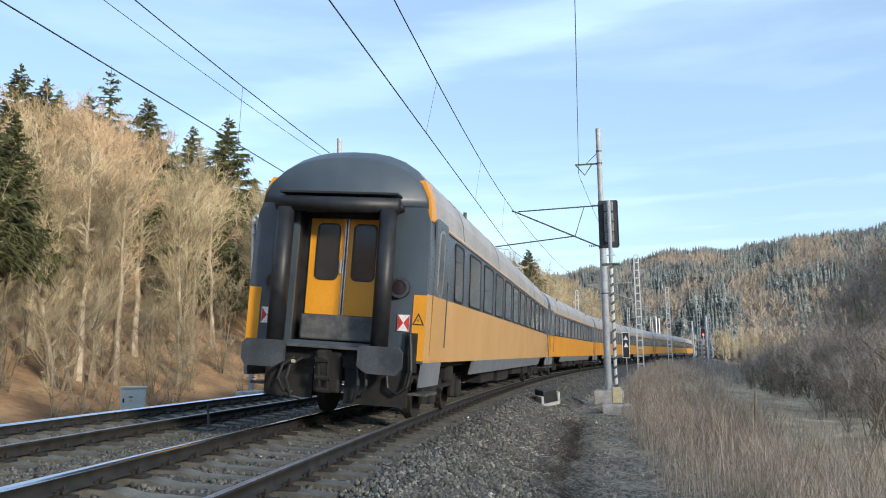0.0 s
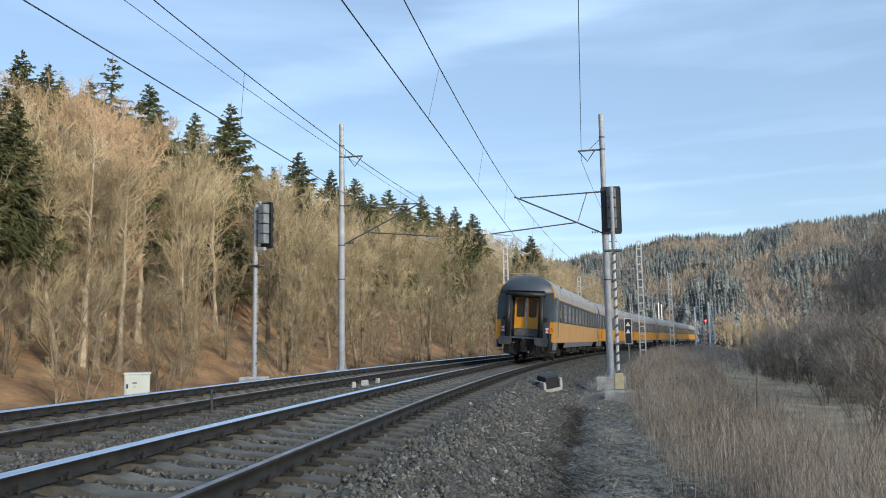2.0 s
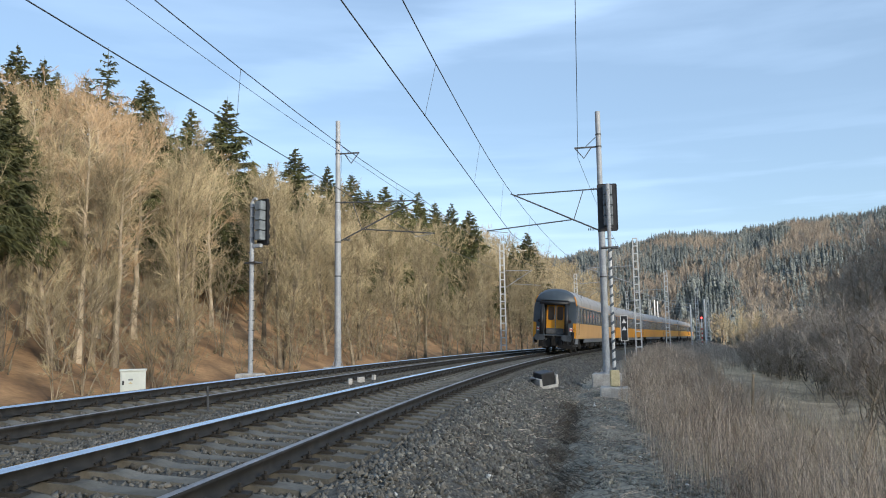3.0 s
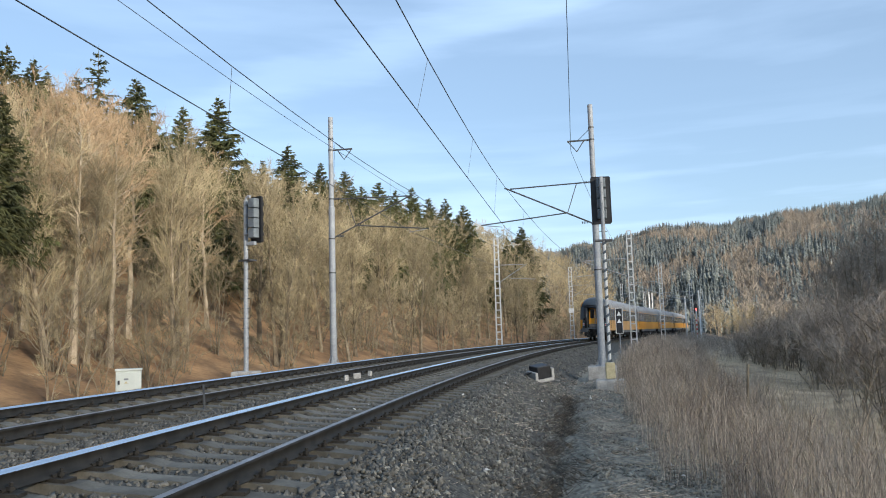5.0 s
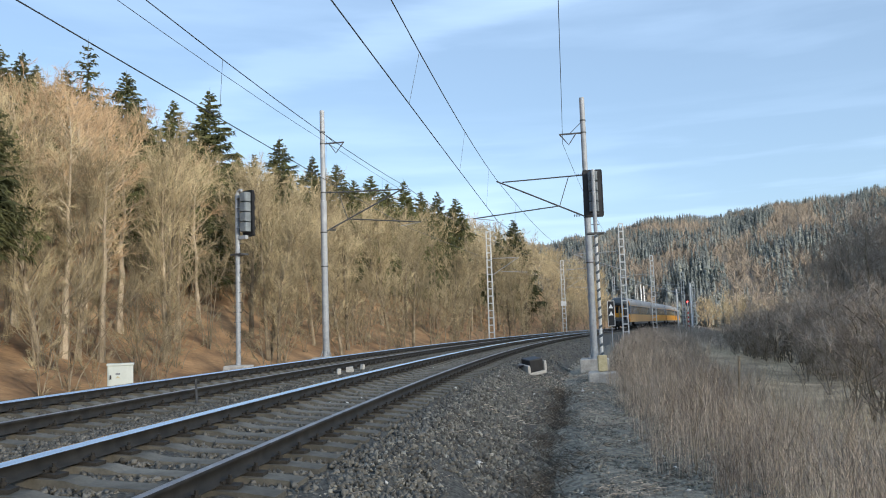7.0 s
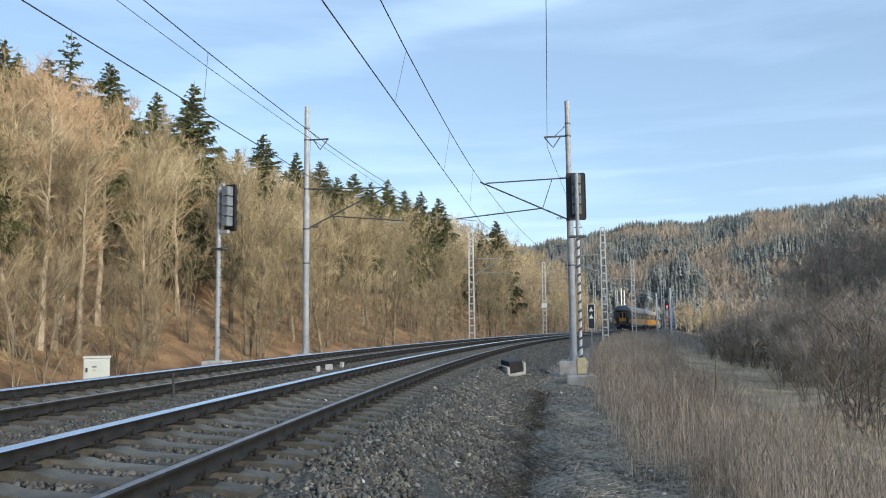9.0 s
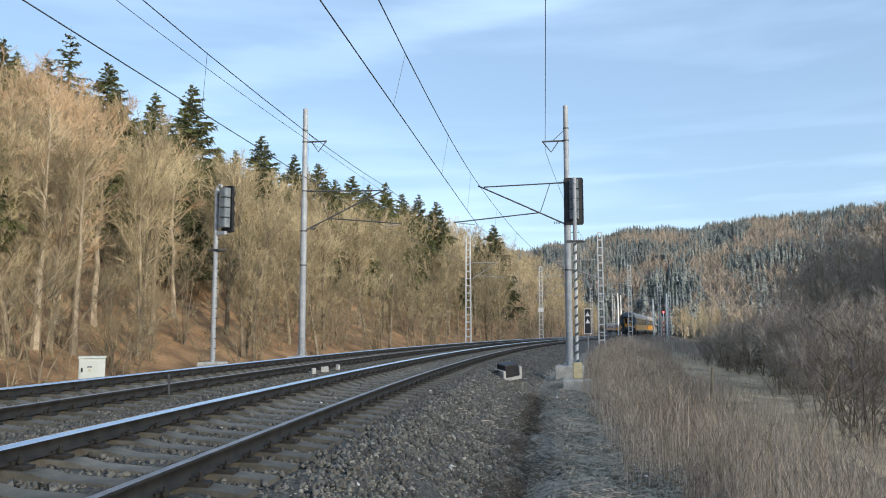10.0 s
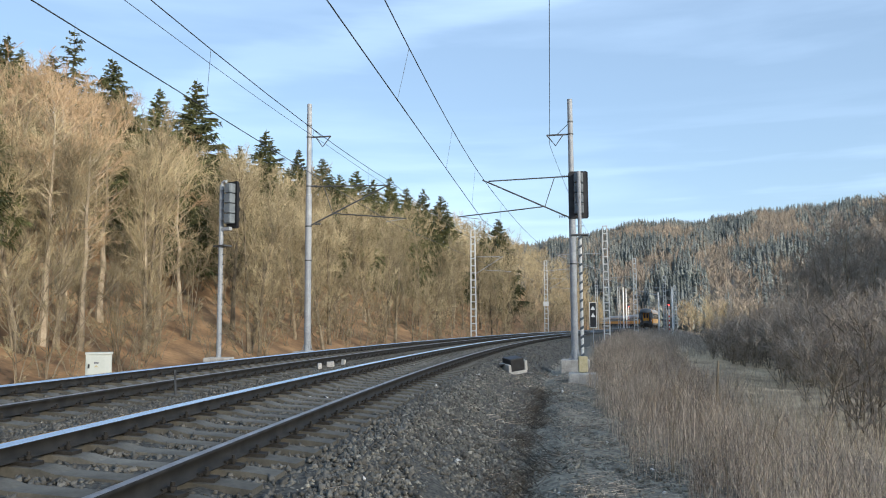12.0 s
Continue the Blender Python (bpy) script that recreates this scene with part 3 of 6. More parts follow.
def coach(name, label, last=False, pale=True):
    c = thing(name, label, "railway coach", group="coaches of the train")
    y0, y1 = -BODY_L / 2, BODY_L / 2
    ymid0, ymid1 = y0 + 0.42, y1 - 0.42
    yel = M_YELLOWSHEEN if pale else M_YELLOW
    for side in (-1, 1):
        part("skirt", band(bmesh.new(), PROF[:2], y0 + 4.6, y1 - 4.6, side), M_SKIRT, c, "grey side skirt")
        for a, b in ((y0 + 0.03, y0 + 1.25), (y1 - 1.25, y1 - 0.03)):
            part("end_skirt", band(bmesh.new(), [(1.38, 0.66), (HALF, 1.02)], a, b, side), M_SKIRT, c, "grey skirt under the door")
        part("lower_panel", band(bmesh.new(), PROF[1:3], y0 + 0.02, y1 - 0.02, side), yel, c, "orange lower side panel")
        part("window_band", band(bmesh.new(), PROF[2:5], y0 + 0.02, y1 - 0.02, side), M_BODYSIDE, c, "dark grey window band")
        part("cornice", band(bmesh.new(), [PROF[4], (1.362, 3.2)], ymid0, ymid1, side), yel, c, "orange stripe above the windows")
        part("gutter", boxed(side * 1.372 - 0.02, side * 1.372 + 0.02, ymid0 + 1, ymid1 - 1, 3.115, 3.145), M_SKIRT, c)
        for yc in WINDOW_Y:
            add_window(c, side, yc, 1.3 if -10 < yc < 9 else 0.78, 2.07, 3.02)
        for ye, sg in ((y0 + 0.72, 1), (y1 - 0.72, -1)):
            door = part("side_door", slab(bmesh.new(), rounded(ye - 0.42, ye + 0.42, 1.06, 3.2, 0.06), "x", -0.015, 0.012), M_BODYSIDE, c, "grey plug door with a tall slim window")
            door.matrix_basis = pose(side * 1.412, 0, 0, 0, 0, 0)
            w = part("door_window", slab(bmesh.new(), rounded(ye - 0.17, ye + 0.17, 2.05, 3.02, 0.12), "x", 0.0, 0.016), M_GLASS, door)
            w.matrix_basis = pose(side * 0.006, 0, 0, 0, 0, 0)
            part("door_frame", frame_ring(bmesh.new(), rounded(ye - 0.21, ye + 0.21, 2.01, 3.06, 0.15), rounded(ye - 0.17, ye + 0.17, 2.05, 3.02, 0.12), "x", -0.002, 0.024), M_SILVER, door)
            part("door_panel", slab(bmesh.new(), [(ye - 0.42, 1.05), (ye + 0.42, 1.05), (ye + 0.42, 2.02), (ye - 0.42, 2.02)], "x", -0.016, 0.017), yel, door)
            part("handrail", tubed((side * 1.45, ye + 0.5 * sg, 1.25), (side * 1.45, ye + 0.5 * sg, 2.3), 0.011, sides=7), M_DARKSTEEL, c)
            part("step", boxed(min(side * 1.05, side * 1.4), max(side * 1.05, side * 1.4), ye - 0.4, ye + 0.4, 0.52, 0.56), M_PLATE, c)
    # roof
    bm = bmesh.new()
    top = [(1.362, 3.2)] + [(x, z) for x, z in PROF[5:]]
    outline = top + [(-x, z) for x, z in top[-2::-1]]
    slab(bm, outline + [(-x * 0.97, z - 0.05) for x, z in outline], "y", ymid0, ymid1)
    part("roof", bm, M_ROOF, c, "silver grey arched roof", smooth=False)
    for k in range(5):
        yk = -10 + 5 * k
        part("roof_seam", slab(bmesh.new(), [(x * 1.004, z + 0.008) for x, z in outline] + [(-x * 0.99, z - 0.01) for x, z in outline], "y", yk - 0.02, yk + 0.02), M_SKIRT, c)
    for yk in (-8.8, 7.5):
        part("roof_vent", tubed((1.12, yk, 3.75), (1.12, yk, 3.95), 0.035, sides=8), M_DARKSTEEL, c)
    # body ends
    for sg, ye in ((-1, y0), (1, y1)):
        part("roof_end", dome(bmesh.new(), ye, ye - sg * 0.45, 3.3, 4.08), M_BODY, c, "anthracite domed roof end", smooth=True)
        outer = [(-HALF + 0.02, 1.0), (HALF - 0.02, 1.0), (HALF - 0.02, 2.0), (1.36, 3.12), (1.3, 3.32), (-1.3, 3.32), (-1.36, 3.12), (-HALF + 0.02, 2.0)]
        passage = [(-0.68, 1.24), (0.68, 1.24), (0.68, 2.0), (0.68, 3.0), (0.68, 3.22), (-0.68, 3.22), (-0.68, 3.0), (-0.68, 2.0)]
        part("end_wall", frame_ring(bmesh.new(), outer, passage, "y", ye, ye - sg * 0.06), M_BODY, c, "anthracite end wall")
        gangway(c, ye, sg, last and sg < 0)
        end_gear(c, ye, sg, last and sg < 0)
    for yc in (-9.5, 9.5):
        bogie(c, yc)
    bm = bmesh.new()
    box(bm, -1.2, 1.2, y0 + 0.1, y1 - 0.1, 0.92, 1.06)
    for a, b, zz in ((-5.6, -3.4, 0.45), (-2.6, -0.2, 0.4), (0.8, 3.6, 0.5), (4.2, 6.0, 0.42)):
        box(bm, -1.15, 1.15, a, b, zz, 0.95, bevel=0.03)
    part("underframe", bm, M_UNDER, c, "dark underframe boxes")
    return c


def gangway(c, ye, sg, full):
    """The rubber tubes round the passage and its leaves; they stand out of the end wall."""
    o = sg
    def ys(a, b):
        return (min(ye + o * a, ye + o * b), max(ye + o * a, ye + o * b))
    part("gangway_recess", boxed(-0.7, 0.7, *ys(-0.36, -0.33), 1.22, 3.24), M_RUBBER, c)
    part("recess_ceiling", boxed(-0.7, 0.7, *ys(-0.33, -0.062), 3.222, 3.25), M_RUBBER, c)
    part("recess_floor", boxed(-0.7, 0.7, *ys(-0.33, -0.062), 1.21, 1.238), M_PLATE, c)
    for side in (-1, 1):
        part("side_lining", boxed(*sorted((side * 0.682, side * 0.71)), *ys(-0.33, -0.062), 1.238, 3.222), M_RUBBER, c)
    for x in (-0.8, 0.8):
        bm = bmesh.new()
        tube(bm, (x, ye + o * 0.28, 1.2), (x, ye + o * 0.28, 3.2), 0.13, 0.13, sides=16)
        tube(bm, (x, ye + o * 0.28, 1.04), (x, ye + o * 0.28, 1.2), 0.08, 0.13, sides=16)
        box(bm, x - 0.03, x + 0.03, min(ye, ye + o * 0.2), max(ye, ye + o * 0.2), 1.15, 3.24)
        part("gangway_tube", bm, M_RUBBER, c, "black rubber gangway tube", smooth=True)
    bm = bmesh.new()
    tube(bm, (-0.95, ye + o * 0.26, 3.27), (0.95, ye + o * 0.26, 3.27), 0.12, sides=16)
    box(bm, -0.97, 0.97, min(ye, ye + o * 0.2), max(ye, ye + o * 0.2), 3.23, 3.31)
    part("gangway_top_tube", bm, M_RUBBER, c, smooth=True)
    part("rain_strip", boxed(-0.92, 0.92, *ys(0.0, 0.3), 3.43, 3.46), M_RUBBER, c)
    if not full:
        return
    for side in (-1, 1):
        x0, x1 = sorted((side * 0.015, side * 0.6))
        leaf = part("gangway_door", boxed(x0, x1, *ys(-0.33, -0.29), 1.36, 3.14, bevel=0.012), M_YELLOW, c, "bright orange-yellow gangway door leaf")
        wx0, wx1 = sorted((side * 0.13, side * 0.46))
        part("door_window", slab(bmesh.new(), rounded(wx0, wx1, 2.2, 3.04, 0.07), "y", *ys(-0.289, -0.283)), M_DOORGLASS, leaf)
        part("window_seal", frame_ring(bmesh.new(), rounded(wx0 - 0.025, wx1 + 0.025, 2.175, 3.065, 0.09), rounded(wx0, wx1, 2.2, 3.04, 0.07), "y", *ys(-0.291, -0.278)), M_RUBBER, leaf)
        part("edge_strip", boxed(*sorted((side * 0.012, side * 0.03)), *ys(-0.33, -0.275), 1.36, 3.14), M_SILVER, leaf)
    part("door_handle", boxed(-0.075, -0.04, *ys(-0.29, -0.24), 2.28, 2.5, bevel=0.008), M_SILVER, c, "pale door handle")
    part("bridge_plate", boxed(-0.56, 0.6, *ys(-0.1, -0.05), 1.26, 1.64, bevel=0.03), M_PLATE, c, "scuffed grey raised bridge plate")
    part("foot_step", boxed(-0.62, 0.62, *ys(0.0, 0.26), 1.14, 1.18), M_PLATE, c)


def end_gear(c, ye, sg, full):
    o = sg
    def ys(a, b):
        return (min(ye + o * a, ye + o * b), max(ye + o * a, ye + o * b))
    part("headstock", boxed(-1.3, 1.3, *ys(-0.1, 0.06), 0.86, 1.14, bevel=0.02), M_UNDER, c)
    for side in (-1, 1):
        b = part("buffer", tubed((side * 0.9, ye, 1.02), (side * 0.9, ye + o * 0.42, 1.02), 0.13, 0.11, sides=14), M_UNDER, c)
        out = [(side * 0.875 + x, z) for x, z in ((-0.32, 1.17), (-0.27, 1.22), (0.27, 1.22), (0.33, 1.15), (0.33, 0.93), (0.26, 0.83), (-0.18, 0.83), (-0.32, 0.92))] if side > 0 else \
              [(side * 0.875 - x, z) for x, z in ((-0.32, 1.17), (-0.27, 1.22), (0.27, 1.22), (0.33, 1.15), (0.33, 0.93), (0.26, 0.83), (-0.18, 0.83), (-0.32, 0.92))]
        part("buffer_plate", slab(bmesh.new(), out, "y", *ys(0.42, 0.5)), M_BUFFER, b, "worn steel buffer plate")
        if full:
            lamp = part("tail_lamp", tubed((side * 0.98, ye, 2.09), (side * 0.98, ye + o * 0.06, 2.09), 0.155, 0.14, sides=22), M_RUBBER, c, "round unlit tail lamp")
            part("lamp_rim", frame_ring(bmesh.new(), circle(side * 0.98, 2.09, 0.15), circle(side * 0.98, 2.09, 0.112), "y", *ys(0.05, 0.075)), M_BUFFER, lamp)
            part("lamp_lens", tubed((side * 0.98, ye + o * 0.06, 2.09), (side * 0.98, ye + o * 0.068, 2.09), 0.095, sides=20), M_LENS, lamp)
            refl(c, side, ye, o)
    part("coupler", coupler(ye, o), M_UNDER, c, "screw coupling with draw hook")
    if not full:
        return
    for side in (-1, 1):
        part("corner_panel", boxed(*sorted((side * 1.2, side * 1.392)), *ys(0.0, 0.012), 1.04, 2.0), M_YELLOW, c, "orange corner panel")
        part("roof_corner", roof_corner(side, ye, o), M_YELLOW, c, "orange roof corner")
        x = side * 0.42
        for k, (dx, sagz) in enumerate(((0.0, 0.42), (0.12, 0.5))):
            pts = [(x + side * dx, ye + o * 0.1, 0.98), (x + side * (dx + 0.1), ye + o * 0.3, 0.86), (x + side * (dx + 0.13), ye + o * 0.34, 0.66), (x + side * (dx + 0.06), ye + o * 0.28, sagz), (x + side * (dx - 0.06), ye + o * 0.2, sagz - 0.03)]
            part("brake_hose", pipe(bmesh.new(), pts, 0.026), M_RUBBER, c, "black brake hose")
    part("hose_tap", boxed(-0.5, -0.44, *ys(0.28, 0.33), 0.9, 0.95, bevel=0.01), M_YELLOWPAINT, c, "yellow hose tap")
    # raised box, its near-black colour standing for the dark hole of the recess
    part("cable_box", boxed(1.12, 1.3, *ys(0.0, 0.05), 1.1, 1.44), M_UNDER, c, "dark box in place of the heating cable socket recess")
    pts = [(1.2, ye + o * 0.08, 1.42), (1.24, ye + o * 0.14, 1.2), (1.27, ye + o * 0.16, 0.9), (1.22, ye + o * 0.16, 0.66), (1.08, ye + o * 0.16, 0.56), (0.94, ye + o * 0.14, 0.62), (0.9, ye + o * 0.1, 0.8)]
    part("heating_cable", pipe(bmesh.new(), pts, 0.028), M_RUBBER, c, "black heating cable")
    tri = slab(bmesh.new(), [(1.2, 1.56), (1.38, 1.56), (1.29, 1.74)], "y", *ys(0.012, 0.016))
    tr_ = part("warning_triangle", tri, M_RUBBER, c, "yellow and black high voltage triangle")
    part("triangle_face", slab(bmesh.new(), [(1.228, 1.576), (1.352, 1.576), (1.29, 1.7)], "y", *ys(0.016, 0.02)), M_YELLOW, tr_)
    part("flash_mark", slab(bmesh.new(), [(1.285, 1.59), (1.305, 1.64), (1.288, 1.64), (1.3, 1.68), (1.272, 1.625), (1.29, 1.625)], "y", *ys(0.02, 0.023)), M_RUBBER, tr_)
    part("end_mast", tubed((0.0, ye - o * 0.25, 4.0), (0.0, ye - o * 0.25, 4.06), 0.04), M_DARKSTEEL, c)


def roof_corner(side, ye, o):
    bm = bmesh.new()
    top = [p for p in PROF[4:8]]
    inner = [(x - 0.25, z - 0.02) for x, z in top]
    slab(bm, [(side * x * 1.004, z + 0.004) for x, z in top] + [(side * x, z) for x, z in inner[::-1]], "y", *sorted((ye - o * 0.45, ye - o * 0.1)))
    return bm


def refl(c, side, ye, o):
    def ys(a, b):
        return (min(ye + o * a, ye + o * b), max(ye + o * a, ye + o * b))
    x, z, w, h = side * 1.07, 1.58, 0.085, 0.115
    r = part("end_marker", boxed(x - w - 0.008, x + w + 0.008, *ys(0.012, 0.02), z - h - 0.008, z + h + 0.008), M_SILVER, c, "red and white reflecting end marker")
    for a, b, m in (((x - w, z + h), (x + w, z + h), M_WHITE), ((x + w, z + h), (x + w, z - h), M_RED), ((x + w, z - h), (x - w, z - h), M_WHITE), ((x - w, z - h), (x - w, z + h), M_RED)):
        part("marker_field", slab(bmesh.new(), [a, b, (x, z)], "y", *ys(0.02, 0.024)), m, r)


def coupler(ye, o):
    bm = bmesh.new()
    box(bm, -0.2, 0.2, min(ye, ye + o * 0.16), max(ye, ye + o * 0.16), 0.5, 1.12, bevel=0.03)
    box(bm, -0.07, 0.07, min(ye, ye + o * 0.45), max(ye, ye + o * 0.45), 0.98, 1.12, bevel=0.03)
    tube(bm, (-0.1, ye + o * 0.38, 0.98), (0.1, ye + o * 0.38, 0.98), 0.05, sides=8)
    for x in (-0.07, 0.07):
        pipe(bm, [(x, ye + o * 0.36, 0.98), (x, ye + o * 0.3, 0.75), (x * 0.8, ye + o * 0.24, 0.55)], 0.025)
    tube(bm, (-0.12, ye + o * 0.28, 0.72), (0.12, ye + o * 0.28, 0.72), 0.045, sides=8)
    tube(bm, (-0.1, ye + o * 0.23, 0.54), (0.1, ye + o * 0.23, 0.54), 0.045, sides=8)
    box(bm, -1.0, -0.25, min(ye, ye + o * 0.05), max(ye, ye + o * 0.05), 0.4, 0.9)
    box(bm, 0.25, 1.2, min(ye, ye + o * 0.05), max(ye, ye + o * 0.05), 0.36, 0.9)
    return bm


M_DOORGLASS = mat("dark_door_glass", (0.016, 0.018, 0.022), (0.03, 0.033, 0.038), 2, 0.08, rough_var=0.03, grain=0.035)
M_LENS = mat("dark_red_lens", (0.022, 0.016, 0.02), (0.035, 0.02, 0.026), 5, 0.15)


def locomotive():
    c = thing("locomotive", "pale grey electric locomotive at the head of the train", "locomotive")
    out = [(-1.45, 1.0), (-1.5, 1.3), (-1.5, 2.7), (-1.3, 3.5), (-0.8, 3.8), (0.8, 3.8), (1.3, 3.5), (1.5, 2.7), (1.5, 1.3), (1.45, 1.0)]
    part("body", slab(bmesh.new(), out, "y", -9.0, 8.4), M_LOCO, c)
    nose = slab(bmesh.new(), [(8.4, 1.0), (9.4, 1.0), (9.4, 2.1), (8.7, 3.6), (8.4, 3.75)], "x", -1.42, 1.42)
    part("nose", nose, M_BODY, c)
    for side in (-1, 1):
        part("side_stripe", boxed(*sorted((side * 1.5, side * 1.512)), -8.6, 8.2, 1.35, 1.8), M_YELLOWSHEEN, c)
        for yk in (-5, -2, 1, 4):
            part("grille", boxed(*sorted((side * 1.5, side * 1.515)), yk - 0.8, yk + 0.8, 2.1, 2.6), M_UNDER, c)
    part("underframe", boxed(-1.3, 1.3, -8.8, 8.8, 0.4, 1.05, bevel=0.05), M_UNDER, c)
    bm = bmesh.new()
    pipe(bm, [(0, -5.5, 3.85), (0, -4.3, 4.6), (0, -5.5, 5.3)], 0.04)
    tube(bm, (-0.8, -5.5, 5.33), (0.8, -5.5, 5.33), 0.04)
    part("pantograph", bm, M_DARKSTEEL, c)
    for yc in (-5.2, 5.2):
        bogie(c, yc)
    return c


TRAIN = []
rear = coach("railway_coach", "rear anthracite and orange express coach with open gangway end", last=True)
TRAIN.append((rear, BODY_L / 2))
second = coach("railway_coach", "orange and grey express coach with silver roof", pale=False)
TRAIN.append((second, BODY_L / 2 + PITCH))
for i in range(2, 7):
    TRAIN.append((copy_thing(second, Matrix()), BODY_L / 2 + PITCH * i))
TRAIN.append((locomotive(), PITCH * 7 + 9.4))


def rear_end(t):
    """How far along the track the train's rear end wall is at t seconds."""
    return float(np.interp(t, [0, 1.5, 2.5, 6.5, 9.5, 12.0], [6.05, 26.4, 40.6, 95.1, 135.2, 169.5]))


def train_pose(s):
    a, b = on_track(s - 9.5), on_track(s + 9.5)
    m = (a + b) / 2
    hd = math.atan2(b.x - a.x, b.y - a.y)
    c = cant(s)
    return pose(m.x, m.y, c / 2 - 0.03, 0, math.degrees(c / 1.5) * 1.22, -math.degrees(hd))


# ---- wires, masts, signals ----


def tubular_mast(s, l, z0, ztop, arm_sign, tip_l, contact_l, label):
    """A tubular steel catenary mast; local +x points from the mast to its track."""
    p = on_track(s, l, z0)
    turn = -math.degrees(heading(s)) + (180 if arm_sign < 0 else 0)
    m = thing("catenary_mast", label, "catenary mast", pose(p.x, p.y, z0, 0, 0, turn), group="overhead line masts")
    hgt = ztop - z0
    step = hgt * 0.625
    bm = bmesh.new()
    tube(bm, (0, 0, 0), (0, 0, step), 0.145, 0.135, sides=16)
    tube(bm, (0, 0, step), (0, 0, step + 0.05), 0.135, 0.112, sides=16)
    tube(bm, (0, 0, step + 0.05), (0, 0, hgt), 0.112, 0.105, sides=16)
    part("tube", bm, M_GALV, m, smooth=False)
    bm = bmesh.new()
    for q in range(8):
        a = q * math.pi / 4
        slab_pts = Vector((math.cos(a), math.sin(a), 0))
        tube(bm, slab_pts * 0.24 + Vector((0, 0, 0.03)), slab_pts * 0.13 + Vector((0, 0, 0.34)), 0.012, sides=4)
    tube(bm, (0, 0, 0), (0, 0, 0.035), 0.27, sides=16)
    part("foot_flange", bm, M_GALV, m)
    d_tip, d_con = abs(l - tip_l), abs(l - contact_l)
    zt, zc = 7.05 - z0, 5.45 - z0
    za, zb = zt + 0.08, 5.35 - z0
    part("top_tube", tubed((0, 0, za), (d_tip, 0, zt), 0.028, sides=8), M_DARKSTEEL, m, "cantilever stay tube")
    part("bracket_tube", tubed((0, 0, zb), (d_tip + 0.25, 0, zt + 0.06), 0.032, sides=8), M_DARKSTEEL, m, "cantilever bracket tube")
    k = 0.32
    ex = Vector((0, 0, zb)).lerp(Vector((d_tip, 0, zt)), k)
    part("strut", tubed(ex, (d_tip * 0.2, 0, za - 0.02), 0.018, sides=6), M_DARKSTEEL, m)
    part("steady_arm", tubed(ex, (d_con + 0.9, 0, zc + 0.12), 0.026, sides=8), M_DARKSTEEL, m, "registration arm")
    part("registration_drop", tubed((d_con + 0.85, 0, zc + 0.12), (d_con, 0, zc), 0.018, sides=6), M_SILVER, m)
    for zz, x in ((za, 0.12), (zb, 0.3)):
        q = Vector((x, 0, zz + (0.0 if zz == za else 0.1)))
        bm = bmesh.new()
        for j in range(4):
            tube(bm, (x + 0.07 * j, 0, q.z), (x + 0.07 * j + 0.03, 0, q.z), 0.05, sides=9)
        part("insulator", bm, M_DARKSTEEL, m)
    bm = bmesh.new()
    zf = hgt * 0.862
    box(bm, 0.1, 1.0, -0.03, 0.03, zf - 0.03, zf + 0.03)
    pipe(bm, [(0.98, 0, zf), (0.62, 0, zf - 0.46), (0.3, 0, zf)], 0.026, sides=6)
    tube(bm, (0, 0, hgt * 0.91), (0.55, 0, zf + 0.02), 0.014, sides=5)
    part("feeder_bracket", bm, M_DARKSTEEL, m)
    for zz in (hgt * 0.91, zf, za, zb, hgt * 0.36):
        part("clamp_band", tubed((0, 0, zz - 0.03), (0, 0, zz + 0.03), 0.152 if zz < step else 0.122, sides=14), M_DARKSTEEL, m)
    return m


def lattice_mast(s, l, z0, ztop, toward):
    """Two channel legs joined by flat battens: the rungs of a ladder, seen from afar."""
    p = on_track(s, l, z0)
    m = thing("lattice_mast", "pale galvanised ladder-like catenary mast", "catenary mast", pose(p.x, p.y, z0, 0, 0, -math.degrees(heading(s)) + (180 if toward < 0 else 0)), group="lattice masts along the line")
    hgt = ztop - z0
    for x in (-0.24, 0.24):
        bm = bmesh.new()
        k = 0.75
        slab(bm, [(x - 0.05, 0), (x + 0.05, 0), (x * k + 0.045, hgt), (x * k - 0.045, hgt)], "y", -0.07, 0.07)
        part("leg", bm, M_WHITEPOST, m)
    n = int(hgt / 0.62)
    for i in range(1, n + 1):
        z = hgt * i / n
        x = 0.24 * (1 - 0.25 * i / n)
        part("batten", boxed(-x, x, -0.075, 0.075, z - 0.05, z + 0.05 - (0.02 if i == n else 0)), M_WHITEPOST, m)
    d = abs(l) if toward < 0 else abs(l - TWIN)
    zt, zb = 7.0 - z0, 5.5 - z0
    part("top_tube", tubed((0.2, 0, zt + 0.05), (d - 0.5, 0, zt), 0.03, sides=6), M_GALV, m)
    part("bracket_tube", tubed((0.2, 0, zb), (d - 0.2, 0, zt + 0.05), 0.03, sides=6), M_GALV, m)
    part("steady_arm", tubed((d * 0.35, 0, zb + 0.35), (d + 0.5, 0, zb + 0.15), 0.026, sides=6), M_GALV, m)
    part("footing", boxed(-0.5, 0.5, -0.4, 0.4, -1.2, 0.02, bevel=0.04), M_CONCRETE, m)
    return m


